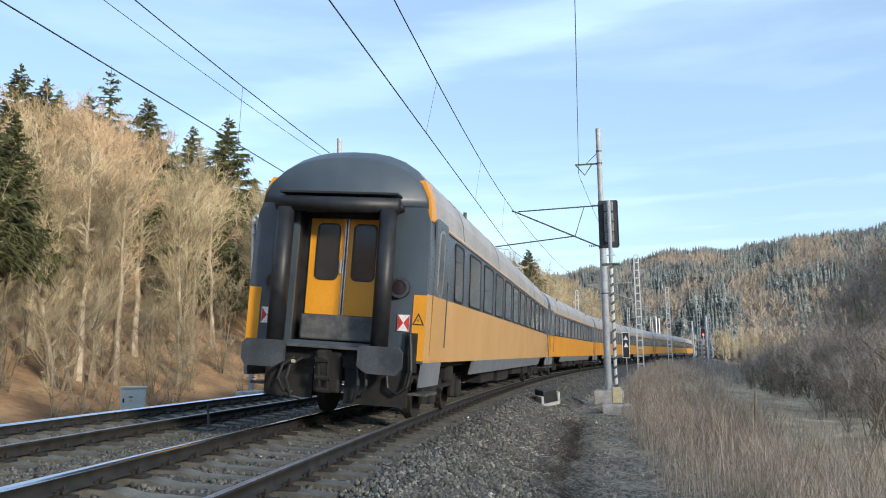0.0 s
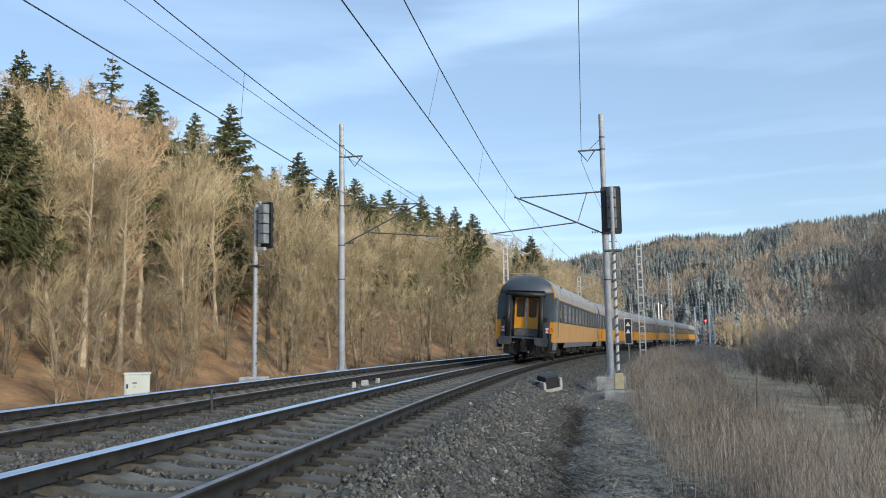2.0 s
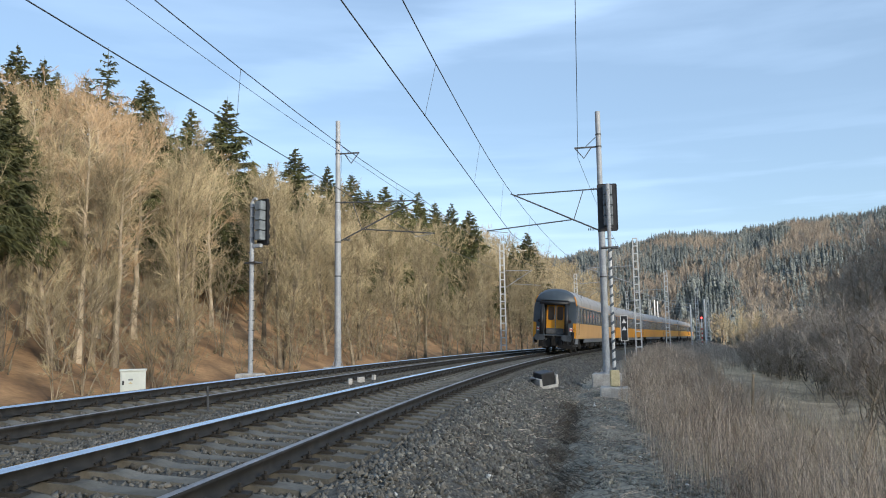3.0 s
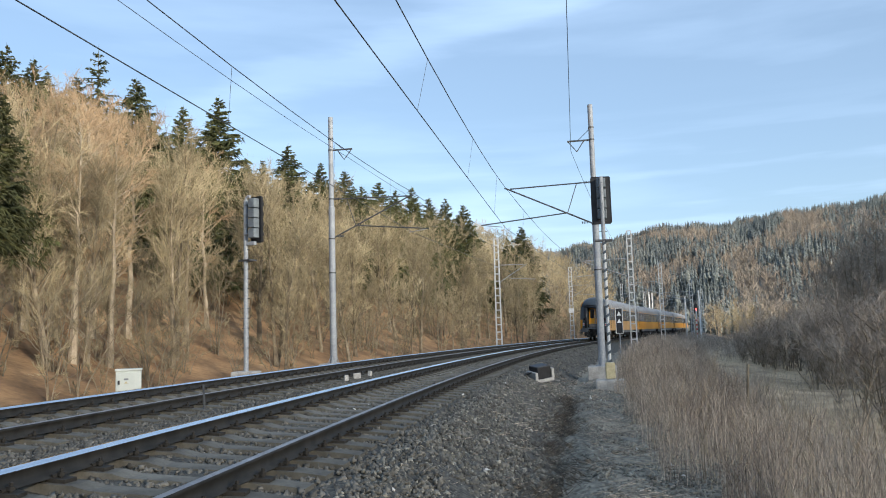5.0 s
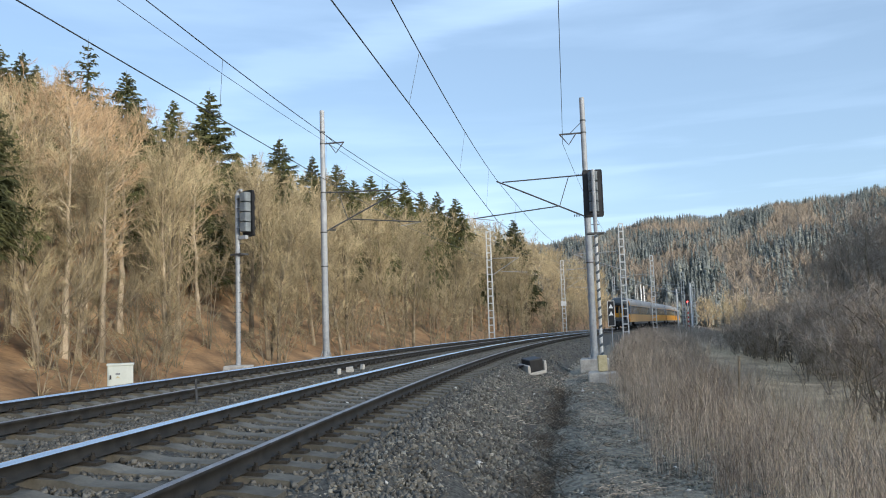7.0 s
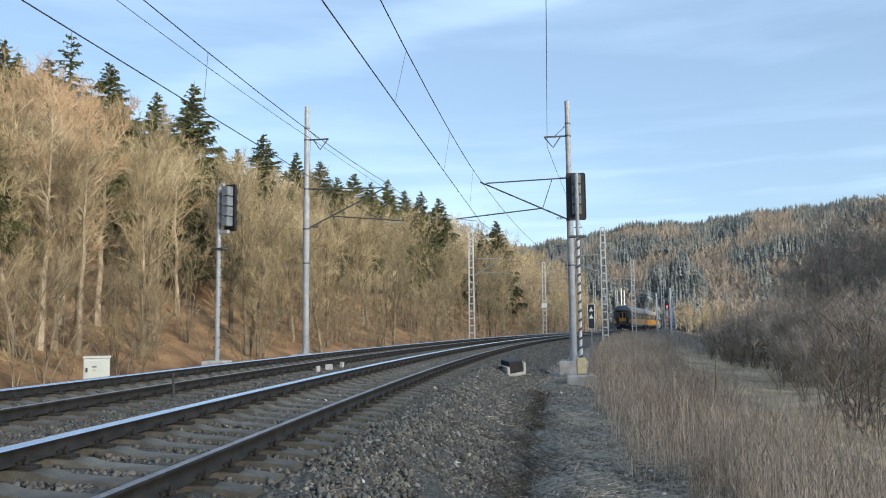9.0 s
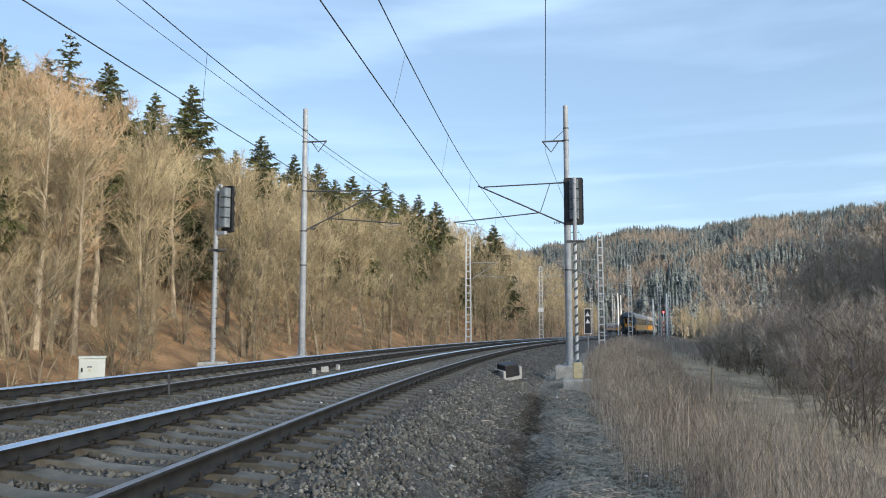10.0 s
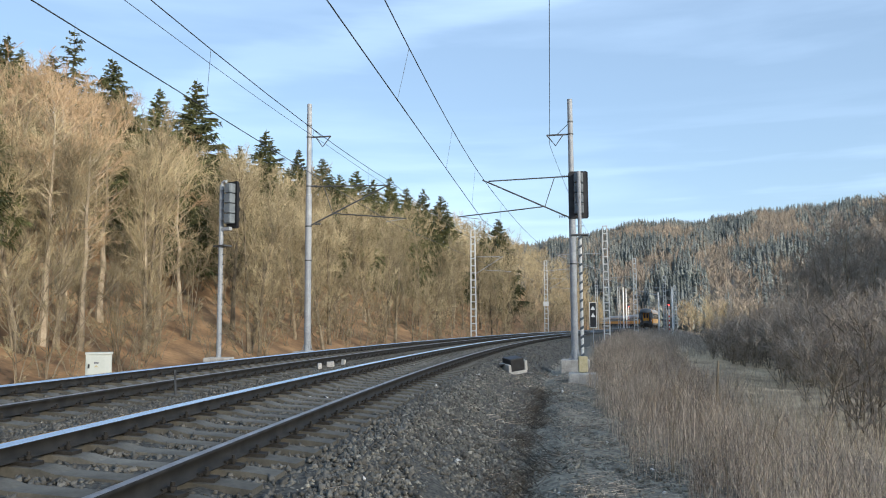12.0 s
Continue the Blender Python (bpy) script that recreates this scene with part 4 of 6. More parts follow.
tubular_mast(28.0, -4.17, -0.43, 10.4, -1, -0.7, -0.3, "grey tubular steel catenary mast on a concrete block")
tubular_mast(28.0, TWIN + 3.02, -0.1, 10.85, 1, TWIN - 0.45, TWIN - 0.5, "grey tubular steel catenary mast beside the far track")
tubular_mast(-9.0, -4.05, -0.43, 10.3, -1, -0.7, -0.3, "grey tubular steel catenary mast on a concrete block")
tubular_mast(-9.0, TWIN + 3.3, -0.1, 10.7, 1, TWIN - 0.45, TWIN - 0.5, "grey tubular steel catenary mast beside the far track")
for s in (65.0, 102.0):
    lm_ = lattice_mast(s, TWIN + 2.95, -0.2, 9.5, 1)
    if s > 100:
        part("mast_plate", boxed(-0.36, 0.36, -0.11, -0.08, 3.6, 4.2), M_WHITE, lm_, "white mast plate")
    lattice_mast(s, -4.45, -0.5, 9.4, -1)
lattice_mast(136.0, -5.9, -0.9, 9.0, -1)
lattice_mast(148.0, TWIN + 3.0, -0.2, 9.5, 1)
lattice_mast(151.0, -6.8, -1.0, 8.0, -1)
lattice_mast(186.0, TWIN + 3.0, -0.2, 9.4, 1)


def wire(name, label, ends, r, sag, samples=12):
    """A wire hung from mast to mast, one piece to a span; ends: list of (s, l, z)."""
    for (s0, l0, z0), (s1, l1, z1) in zip(ends[:-1], ends[1:]):
        a, b = on_track(s0, l0, z0), on_track(s1, l1, z1)
        pts = []
        for i in range(samples + 1):
            q = i / samples
            p = a.lerp(b, q)
            p.z -= sag * 4 * q * (1 - q)
            pts.append(p)
        tagged(part(name, pipe(bmesh.new(), pts, r, sides=5), M_WIRE), label, "overhead wire", group=name + "s")


MASTS = [-46.0, -9.0, 28.0, 65.0, 102.0, 140.0, 178.0]
CONTACT_Z = 5.4
DROP_Q = (0.12, 0.31, 0.5, 0.69, 0.88)
for l0, mess, zm, sag, cont, feed in ((0.0, -0.55, 7.05, 0.65, (-0.2, -0.44), -3.3), (TWIN, TWIN - 0.75, 7.17, 0.58, (TWIN - 0.6, TWIN - 0.75), TWIN + 2.2)):
    at_mast = {s: cont[k % 2 == 0] for k, s in enumerate(MASTS)}      # the contact wire zigzags from mast to mast
    wire("contact_wire", "tarnished contact wire over the track", [(s, at_mast[s], CONTACT_Z) for s in MASTS], 0.011, 0.03)
    wire("catenary_wire", "sagging catenary wire over the track", [(s, mess, zm) for s in MASTS], 0.011, sag)
    wire("feeder_wire", "feeder wire slung from the mast brackets", [(s, feed, 8.5 if l0 == 0 else 8.95) for s in MASTS], 0.009, 0.45 if l0 == 0 else 0.4)
    for s0, s1 in zip(MASTS[:-1], MASTS[1:]):
        for q in DROP_Q:
            a = on_track(s0, mess, zm).lerp(on_track(s1, mess, zm), q)
            a.z -= sag * 4 * q * (1 - q)
            b = on_track(s0, at_mast[s0], CONTACT_Z).lerp(on_track(s1, at_mast[s1], CONTACT_Z), q)
            b.z -= 0.03 * 4 * q * (1 - q)
            tagged(part("dropper_wire", tubed(a, b, 0.005, sides=4), M_WIRE), "thin dropper wire between contact and catenary wire", "overhead wire", group="droppers")


# ---- signals, signs, cabinets ----
def at_ground(x, y, dz=0.0):
    return Vector((x, y, float(ground_at(x, y)[0]) + dz))


def railway_signal(s, l, z0, top, turn, striped, label):
    """A colour-light signal seen from behind: mast with foot pegs, platform, black board with lamp housings."""
    p = on_track(s, l, z0)
    g = thing("railway_signal", label, "railway signal", pose(p.x, p.y, z0, 0, 0, -math.degrees(heading(s)) + turn), group="light signals")
    h = top - z0
    hb = h - 1.62
    if striped:
        part("lower_mast", tubed((0, 0, 0), (0, 0, hb - 0.55), 0.055, sides=12), M_WHITEPOST, g)
        for i in range(14):
            z = 0.5 + i * 0.3
            if z < hb - 0.7:
                bm = bmesh.new()
                slab(bm, [(-0.057, z), (0.057, z + 0.07), (0.057, z + 0.16), (-0.057, z + 0.09)], "y", -0.057, 0.057)
                part("mast_stripe", bm, M_BODY, g)
        part("upper_mast", tubed((0, 0, hb - 0.55), (0, 0, h - 0.06), 0.066, sides=12), M_GALV, g)
        for i in range(5):
            part("foot_peg", tubed((-0.13, -0.02, hb - 0.3 + 0.36 * i), (0.13, -0.02, hb - 0.3 + 0.36 * i), 0.013, sides=5), M_DARKSTEEL, g)
    else:
        part("lower_mast", tubed((0, 0, 0), (0, 0, h - 0.1), 0.085, 0.075, sides=12), M_GALV, g)
        for i in range(int(h / 0.34) - 5):
            z = 0.45 + 0.34 * i
            part("foot_peg", tubed((-0.2, 0, z), (0.2, 0, z), 0.014, sides=5), M_DARKSTEEL, g)
    part("platform", boxed(-0.28, 0.28, -0.1, 0.25, hb - 0.62, hb - 0.57), M_DARKSTEEL, g)
    bx = 0.0 if striped else 0.4
    wd = 1.0 if striped else 0.78
    fy = 0.2 if striped else 0.0
    out = [(bx - 0.29, hb), (bx + 0.29, hb), (bx + 0.33, hb + 0.05), (bx + 0.33, h - 0.05), (bx + 0.29, h), (bx - 0.29, h), (bx - 0.33, h - 0.05), (bx - 0.33, hb + 0.05)]
    out = [(bx + (x - bx) * wd, z) for x, z in out]
    board = part("backboard", slab(bmesh.new(), out, "y", fy + 0.12, fy + 0.16), M_BLACK, g, "black signal backboard")
    part("board_rim", frame_ring(bmesh.new(), out, [(bx + (x - bx) * 0.93, hb + h - hb - (h - z) * 0.97 if z > hb + 0.8 else hb + (z - hb) * 0.97 + 0.02) for x, z in out], "y", fy + 0.1, fy + 0.19), M_BLACK, board)
    for i in range(4):
        z = hb + 0.16 + i * 0.35
        lamp = part("lamp_housing", boxed(bx - 0.15, bx + 0.15, fy - 0.12, fy + 0.12, z, z + 0.325, bevel=0.02), M_GALVDARK, g, "grey lamp housing")
        part("housing_lid", boxed(bx - 0.12, bx + 0.12, fy - 0.135, fy - 0.12, z + 0.02, z + 0.305), M_GALVDARK, lamp)
        part("mast_clamp", boxed(min(0, bx) - 0.03, bx + 0.03, -0.1, fy + 0.1, z + 0.14, z + 0.17), M_GALV, lamp)
        part("lamp_hood", tubed((bx, fy + 0.16, z + 0.15), (bx, fy + 0.36, z + 0.18), 0.12, sides=12), M_BLACK, lamp)
    part("head_bracket", boxed(min(0, bx) - 0.04, max(0, bx) + 0.05, -0.05, 0.08, hb - 0.08, hb + 0.04), M_GALV, g)
    if not striped:
        pipe_pts = [(0.0, 0, h - 0.1), (0.03, 0, h - 0.01), (0.12, 0, h + 0.03), (0.22, 0, h + 0.01)]
        part("top_bow", pipe(bmesh.new(), pipe_pts, 0.05), M_GALV, g)
    else:
        part("terminal_box", boxed(-0.15, 0.15, -0.16, 0.12, 0.02, 0.55, bevel=0.03), M_YELLOWPAINT, g, "yellow terminal box at the foot")
    return g


M_GALVDARK = mat("weathered_grey_housing", (0.125, 0.15, 0.168), (0.19, 0.222, 0.242), 4, 0.6)
railway_signal(20.5, TWIN + 3.46, -0.05, 5.98, -24, False, "grey light signal with black board beside the far track")
railway_signal(21.7, -4.5, -0.6, 6.2, 4, True, "light signal on a black-and-white banded post, seen from behind")


def concrete_block(s, l, ztop, zbot, wx, wy, label):
    p = on_track(s, l, ztop)
    ob = part("concrete_foundation", boxed(-wx / 2, wx / 2, -wy / 2, wy / 2, zbot - ztop, 0, bevel=0.05), M_CONCRETE)
    ob.matrix_basis = pose(p.x, p.y, ztop, 0, 0, -math.degrees(heading(s)))
    return tagged(ob, label, "foundation")


concrete_block(28.0, -4.17, -0.43, -1.5, 1.15, 1.1, "square weathered concrete block under a mast")
concrete_block(21.7, -4.5, -0.6, -1.3, 0.95, 0.8, "low concrete slab under the signal post")
concrete_block(28.0, TWIN + 3.02, -0.1, -1.2, 1.0, 1.0, "square weathered concrete block under a mast")
concrete_block(20.5, TWIN + 3.46, -0.05, -1.2, 0.8, 0.8, "small concrete block under the signal post")
concrete_block(-9.0, -4.05, -0.43, -1.5, 1.15, 1.1, "square weathered concrete block under a mast")
concrete_block(-9.0, TWIN + 3.3, -0.1, -1.2, 1.0, 1.0, "square weathered concrete block under a mast")


def arrow_board(x, y, z0, z1, w):
    g = thing("arrow_board", "tall black board with two white upward triangles and white rim", "railway sign", pose(x, y, z0, 0, 0, -14))
    h = z1 - z0
    part("board", boxed(-w / 2, w / 2, 0.0, 0.03, 0, h), M_WHITE, g)
    part("field", boxed(-w / 2 + 0.04, w / 2 - 0.04, -0.004, 0.0, 0.04, h - 0.04), M_BLACK, g)
    for zb in (h * 0.70, h * 0.42):
        part("triangle", slab(bmesh.new(), [(-w * 0.32, zb), (w * 0.32, zb), (0, zb + h * 0.17)], "y", -0.008, -0.004), M_WHITE, g)
    part("post", tubed((0, 0.06, -z0 - 1.2), (0, 0.06, h - 0.1), 0.035), M_GALV, g)
    return g


arrow_board(13.29, 58.5, 0.72, 2.58, 0.52)


def relay_cabinet(x, y, zt):
    p = at_ground(x, y)
    g = thing("relay_cabinet", "pale grey trackside relay cabinet with a small warning label", "cabinet", pose(x, y, p.z, 0, 0, 19))
    h = zt - p.z
    part("housing", boxed(-0.28, 0.28, -0.2, 0.2, 0.12, h - 0.03, bevel=0.015), M_CABINET, g)
    part("lid", boxed(-0.3, 0.3, -0.22, 0.22, h - 0.03, h + 0.02, bevel=0.01), M_CABINET, g)
    d = part("cabinet_door", boxed(-0.25, 0.25, -0.215, -0.2, 0.18, h - 0.08, bevel=0.005), M_CABINET, g)
    part("door_lock", boxed(-0.23, -0.19, -0.235, -0.215, h * 0.55, h * 0.68), M_BLACK, d)
    part("warning_label", slab(bmesh.new(), [(-0.1, h * 0.58), (0.0, h * 0.58), (-0.05, h * 0.65)], "y", -0.222, -0.216), M_YELLOWPAINT, d)
    part("name_bar", boxed(-0.1, 0.0, -0.22, -0.216, h - 0.24, h - 0.2), M_SKIRT, d)
    part("plinth", boxed(-0.36, 0.36, -0.24, 0.24, -0.2, 0.12, bevel=0.02), M_CONCRETE, g)
    return g


relay_cabinet(-7.32, 19.15, 0.4)


def broken_trough(x, y):
    p = at_ground(x, y)
    g = thing("cable_trough", "broken pale concrete cable trough with a black insert, lying askew", "cable trough", pose(x, y, p.z + 0.05, 6, -8, 24))
    bm = bmesh.new()
    box(bm, -0.34, 0.34, -0.3, 0.3, 0.0, 0.1, bevel=0.02)
    box(bm, -0.34, -0.24, -0.3, 0.3, 0.08, 0.34, bevel=0.02)
    box(bm, 0.26, 0.36, -0.3, 0.3, 0.08, 0.4, bevel=0.02)
    part("trough", bm, M_CONCRETE, g)
    # solid black block put where the concrete frame is open and dark
    part("insert", boxed(-0.24, 0.26, -0.26, 0.26, 0.1, 0.5, bevel=0.03), M_RUBBER, g, "black block in the trough's opening")
    for k in range(4):
        part("loose_cable", pipe(bmesh.new(), [(-0.2, 0.05 * k, 0.3), (-0.55, 0.1 * k - 0.1, 0.36 - 0.06 * k), (-0.9, 0.16 * k - 0.2, 0.1), (-1.15, 0.1 * k - 0.1, -0.02)], 0.025), M_RUBBER, g)
    return g


broken_trough(3.25, 25.8)
for i, (s, l, w) in enumerate(((18.0, 3.0, 0.22), (17.0, 3.02, 0.12), (17.4, 5.2, 0.2), (19.4, 3.0, 0.1))):
    p = on_track(s, l, -0.1)
    ob = part("track_box", boxed(-w / 2, w / 2, -0.06, 0.06, -0.14, 0.03, bevel=0.02), M_CONCRETE)
    ob.matrix_basis = pose(p.x, p.y, p.z, 0, 4 * i - 5, 20 * i)
    tagged(ob, "small white-painted track circuit box in the ballast", "track box", group="track boxes")


def far_post(x, y, z1, lamp_z=None):
    z0 = float(ground_at(x, y)[0])
    g = thing("signal_post" if lamp_z else "pale_post", "far red light signal on a red-and-white banded post" if lamp_z else "slim white-painted mast in the distance", "post", pose(x, y, z0), group="far posts")
    if lamp_z is None:
        part("shaft", tubed((0, 0, 0), (0, 0, z1 - z0), 0.17, 0.14, sides=10), M_WHITE, g)
        return g
    part("shaft", tubed((0, 0, 0), (0, 0, lamp_z - z0), 0.09, sides=10), M_WHITE, g)
    for k in range(4):
        part("red_band", tubed((0, 0, 0.8 + 0.7 * k), (0, 0, 1.1 + 0.7 * k), 0.1, sides=10), M_RED, g)
    part("signal_head", boxed(-0.3, 0.3, 0.0, 0.12, lamp_z - z0 - 0.7, lamp_z - z0 + 0.9, bevel=0.05), M_BLACK, g)
    part("red_lamp", tubed((0, -0.06, lamp_z - z0), (0, 0.0, lamp_z - z0), 0.14, sides=14), M_REDLAMP, g, "lit red lamp")
    return g


FAR_POSTS = ((52.7, 198.1, 10.1, None), (58.6, 217.2, 10.6, None), (58.4, 214.2, 0, 5.4), (47.5, 152.8, 7.0, None), (46.8, 142.5, 7.55, None), (41.6, 128.4, 0, 3.9))
for x, y, z1, lz in FAR_POSTS:
    far_post(x, y, z1, lz)
p = at_ground(6.0, 15.9)
stake = part("wooden_stake", tubed((0, 0, -0.4), (0.03, 0, 0.27 - p.z), 0.03, 0.024, sides=7), M_TRUNK)
stake.matrix_basis = pose(p.x, p.y, p.z, 3, 2, 0)
tagged(stake, "weathered brown stake standing in the brush", "stake")

p = on_track(8.46, 3.1, -0.25)
marker = part("marker_post", tubed((0, 0, -0.2), (0, 0, 0.47), 0.025, 0.02, sides=7), M_DARKSTEEL)
marker.matrix_basis = pose(p.x, p.y, p.z, 2, -2, 0)
tagged(marker, "short dark steel marker post between the tracks", "post")

# ---- stones ----
OCT_V = np.array([[1, 0, 0], [-1, 0, 0], [0, 1, 0], [0, -1, 0], [0, 0, 1], [0, 0, -1.0]])
OCT_F = np.array([[0, 2, 4], [2, 1, 4], [1, 3, 4], [3, 0, 4], [2, 0, 5], [1, 2, 5], [3, 1, 5], [0, 3, 5]])


def stones(name, label, s, l, lift, size, material):
    n = len(s)
    hd = np.interp(s, _s, _h)
    x = np.interp(s, _s, _x) - l * np.cos(hd)
    y = np.interp(s, _s, _y) + l * np.sin(hd)
    z = ground_z(s, l) + lift
    rot = RNG.uniform(0, 6.28, n)
    tilt = RNG.uniform(-0.9, 0.9, n)
    v = OCT_V[None] * (1 + RNG.normal(0, 0.22, (n, 6, 1))) + RNG.normal(0, 0.2, (n, 6, 3))
    v = v * size[:, None, None] * RNG.uniform(0.6, 1.2, (n, 1, 3))
    c, q = np.cos(tilt)[:, None], np.sin(tilt)[:, None]
    v[:, :, 1], v[:, :, 2] = v[:, :, 1] * c - v[:, :, 2] * q, v[:, :, 1] * q + v[:, :, 2] * c
    c, q = np.cos(rot)[:, None], np.sin(rot)[:, None]
    v[:, :, 0], v[:, :, 1] = v[:, :, 0] * c - v[:, :, 1] * q, v[:, :, 0] * q + v[:, :, 1] * c
    v += np.stack([x, y, z], 1)[:, None, :]
    f = (OCT_F[None] + (np.arange(n) * 6)[:, None, None]).reshape(-1, 3)
    return tagged(from_arrays(name, v.reshape(-1, 3), f, material), label, "ballast", kind="stuff")


def ballast(s0, s1, per_m2, lo, hi, name):
    n = int((s1 - s0) * 11.6 * per_m2)
    s, l = RNG.uniform(s0, s1, n), RNG.uniform(-3.2, 8.4, n)
    ok = np.ones(n, bool)
    fr = np.mod(s + 12.0 + 0.3, 0.6) - 0.3
    for c0 in (0.0, TWIN):
        inside = np.abs(l - c0) < 1.36
        ok &= ~(inside & (np.abs(fr) < 0.15))
        ok &= ~(np.abs(np.abs(l - c0) - GAUGE) < 0.1)
    s, l = s[ok], l[ok]
    lift = np.zeros(len(s))
    for c0 in (0.0, TWIN):
        lift = np.where(np.abs(l - c0) < 1.36, RNG.uniform(-0.02, 0.015, len(s)), lift)
    return stones(name, "grey broken ballast stones between and beside the sleepers", s, l, lift + RNG.uniform(-0.02, 0.02, len(s)), RNG.uniform(lo, hi, len(s)), M_STONE)


ballast(-4, 9, 430, 0.02, 0.041, "ballast_stones")
ballast(9, 24, 170, 0.028, 0.048, "ballast_stones")
ballast(24, 60, 42, 0.04, 0.062, "ballast_stones")
n = 24000
stones("path_stones", "trodden gravel and chippings of the service path", RNG.uniform(-5, 24, n), RNG.uniform(-6.0, -1.5, n), RNG.uniform(-0.008, 0.008, n), RNG.uniform(0.01, 0.028, n) * RNG.choice([1, 1, 1.2, 1.8], n), M_PATH)
n = 90
stones("pale_stones", "scattered pale stones", RNG.uniform(-3, 26, n), RNG.uniform(-5.4, 0.6, n), RNG.uniform(0.0, 0.02, n), RNG.uniform(0.02, 0.05, n), M_WHITE_STONE)


# ---- trees ----
def unit(v):
    return v / (np.linalg.norm(v) + 1e-9)


def bare_tree_meshes(name, seed, H, spread, n1, n2, n3, start=0.28, up=0.75, trunk_r=0.17, twig_r=0.011, material=None, stems=1, rise=0.0, least=0.016):
    """Trunk with limbs, and a crown of branches and fine twigs: two meshes."""
    rng = np.random.default_rng(seed)
    wood = bmesh.new()
    st, en, rad = [], [], []
    st3, en3 = [], []
    for k in range(stems):
        lean = rng.normal(0, 0.05 if stems == 1 else 0.28, 2)
        base = np.array([rng.normal(0, 0.12), rng.normal(0, 0.12), -0.3]) if stems > 1 else np.array([0, 0, -0.3])
        hk = H * (rng.uniform(0.7, 1.0) if stems > 1 else 1.0)
        pts = [base]
        for i in range(1, 8):
            q = i / 7
            wob = rng.normal(0, 0.012 * H, 2) * (0.3 + q)
            pts.append(np.array([lean[0] * hk * q + wob[0] * 0.5 + base[0], lean[1] * hk * q + wob[1] * 0.5 + base[1], hk * q]))
        tr = trunk_r * (1.0 if stems == 1 else 0.55)
        for i in range(7):
            r0, r1 = tr * (1 - 0.9 * i / 7), tr * (1 - 0.9 * (i + 1) / 7)
            tube(wood, pts[i], pts[i + 1], r0 * (1.25 if i == 0 else 1), r1, sides=6 if stems == 1 else 4, caps=False)
        for j in range(n1 // stems):
            q = start + (1 - start) * (j + rng.uniform(0, 1)) / (n1 // stems)
            q = min(q, 0.985)
            f = q * 7
            i = min(int(f), 6)
            p = pts[i] + (pts[i + 1] - pts[i]) * (f - i)
            az = rng.uniform(0, 6.283)
            crown = math.sin(math.pi * min(1, max(0.06, (1.04 - q) / (1.04 - start))) ** 0.75) * 0.75 + 0.3
            L = spread * H * crown * rng.uniform(0.65, 1.15)
            el = min(1.4, rng.uniform(0.35, 0.75) + rise + up * 0.35 * q)
            d = np.array([math.cos(az) * math.cos(el), math.sin(az) * math.cos(el), math.sin(el)])
            r = tr * (1 - 0.85 * q) * 0.42
            limb = [p]
            for m in range(4):
                d = unit(d + np.array([0, 0, up * 0.13]) + rng.normal(0, 0.13, 3))
                limb.append(limb[-1] + d * L / 4)
            for m in range(3):
                tube(wood, limb[m], limb[m + 1], max(least, r * (1 - m / 4)), max(least * 0.8, r * (1 - (m + 1) / 4)), sides=3, caps=False)
            st.append(limb[3]); en.append(limb[4]); rad.append(max(least * 0.75, r * 0.3))
            for _ in range(n2):
                f2 = rng.uniform(0.18, 1.0) * 4
                m = min(int(f2), 3)
                p2 = limb[m] + (limb[m + 1] - limb[m]) * (f2 - m)
                d2 = unit(unit(limb[m + 1] - limb[m]) + rng.normal(0, 0.55, 3) + np.array([0, 0, 0.35 * up]))
                L2 = L * rng.uniform(0.22, 0.45) * (1.15 - f2 / 8)
                e2 = p2 + d2 * L2
                st.append(p2); en.append(e2); rad.append(twig_r * 1.7)
                for _ in range(n3):
                    q3 = rng.uniform(0.15, 1.0)
                    p3 = p2 + (e2 - p2) * q3
                    d3 = unit(d2 + rng.normal(0, 0.6, 3) + np.array([0, 0, 0.3 * up]))
                    L3 = L2 * rng.uniform(0.4, 0.95)
                    st3.append(p3); en3.append(p3 + d3 * L3)
    bmesh.ops.recalc_face_normals(wood, faces=wood.faces)
    tm = bpy.data.meshes.new(name + "_trunk")
    wood.to_mesh(tm)
    wood.free()
    v, f = spikes(st, en, np.array(rad))
    v3, f3 = blades(st3, en3, twig_r)
    v, f = np.concatenate([v, v3]), np.concatenate([f, f3 + len(v)])
    tmp = from_arrays(name + "_crown", v, f, material)
    cm = tmp.data
    bpy.data.objects.remove(tmp)
    return tm, cm


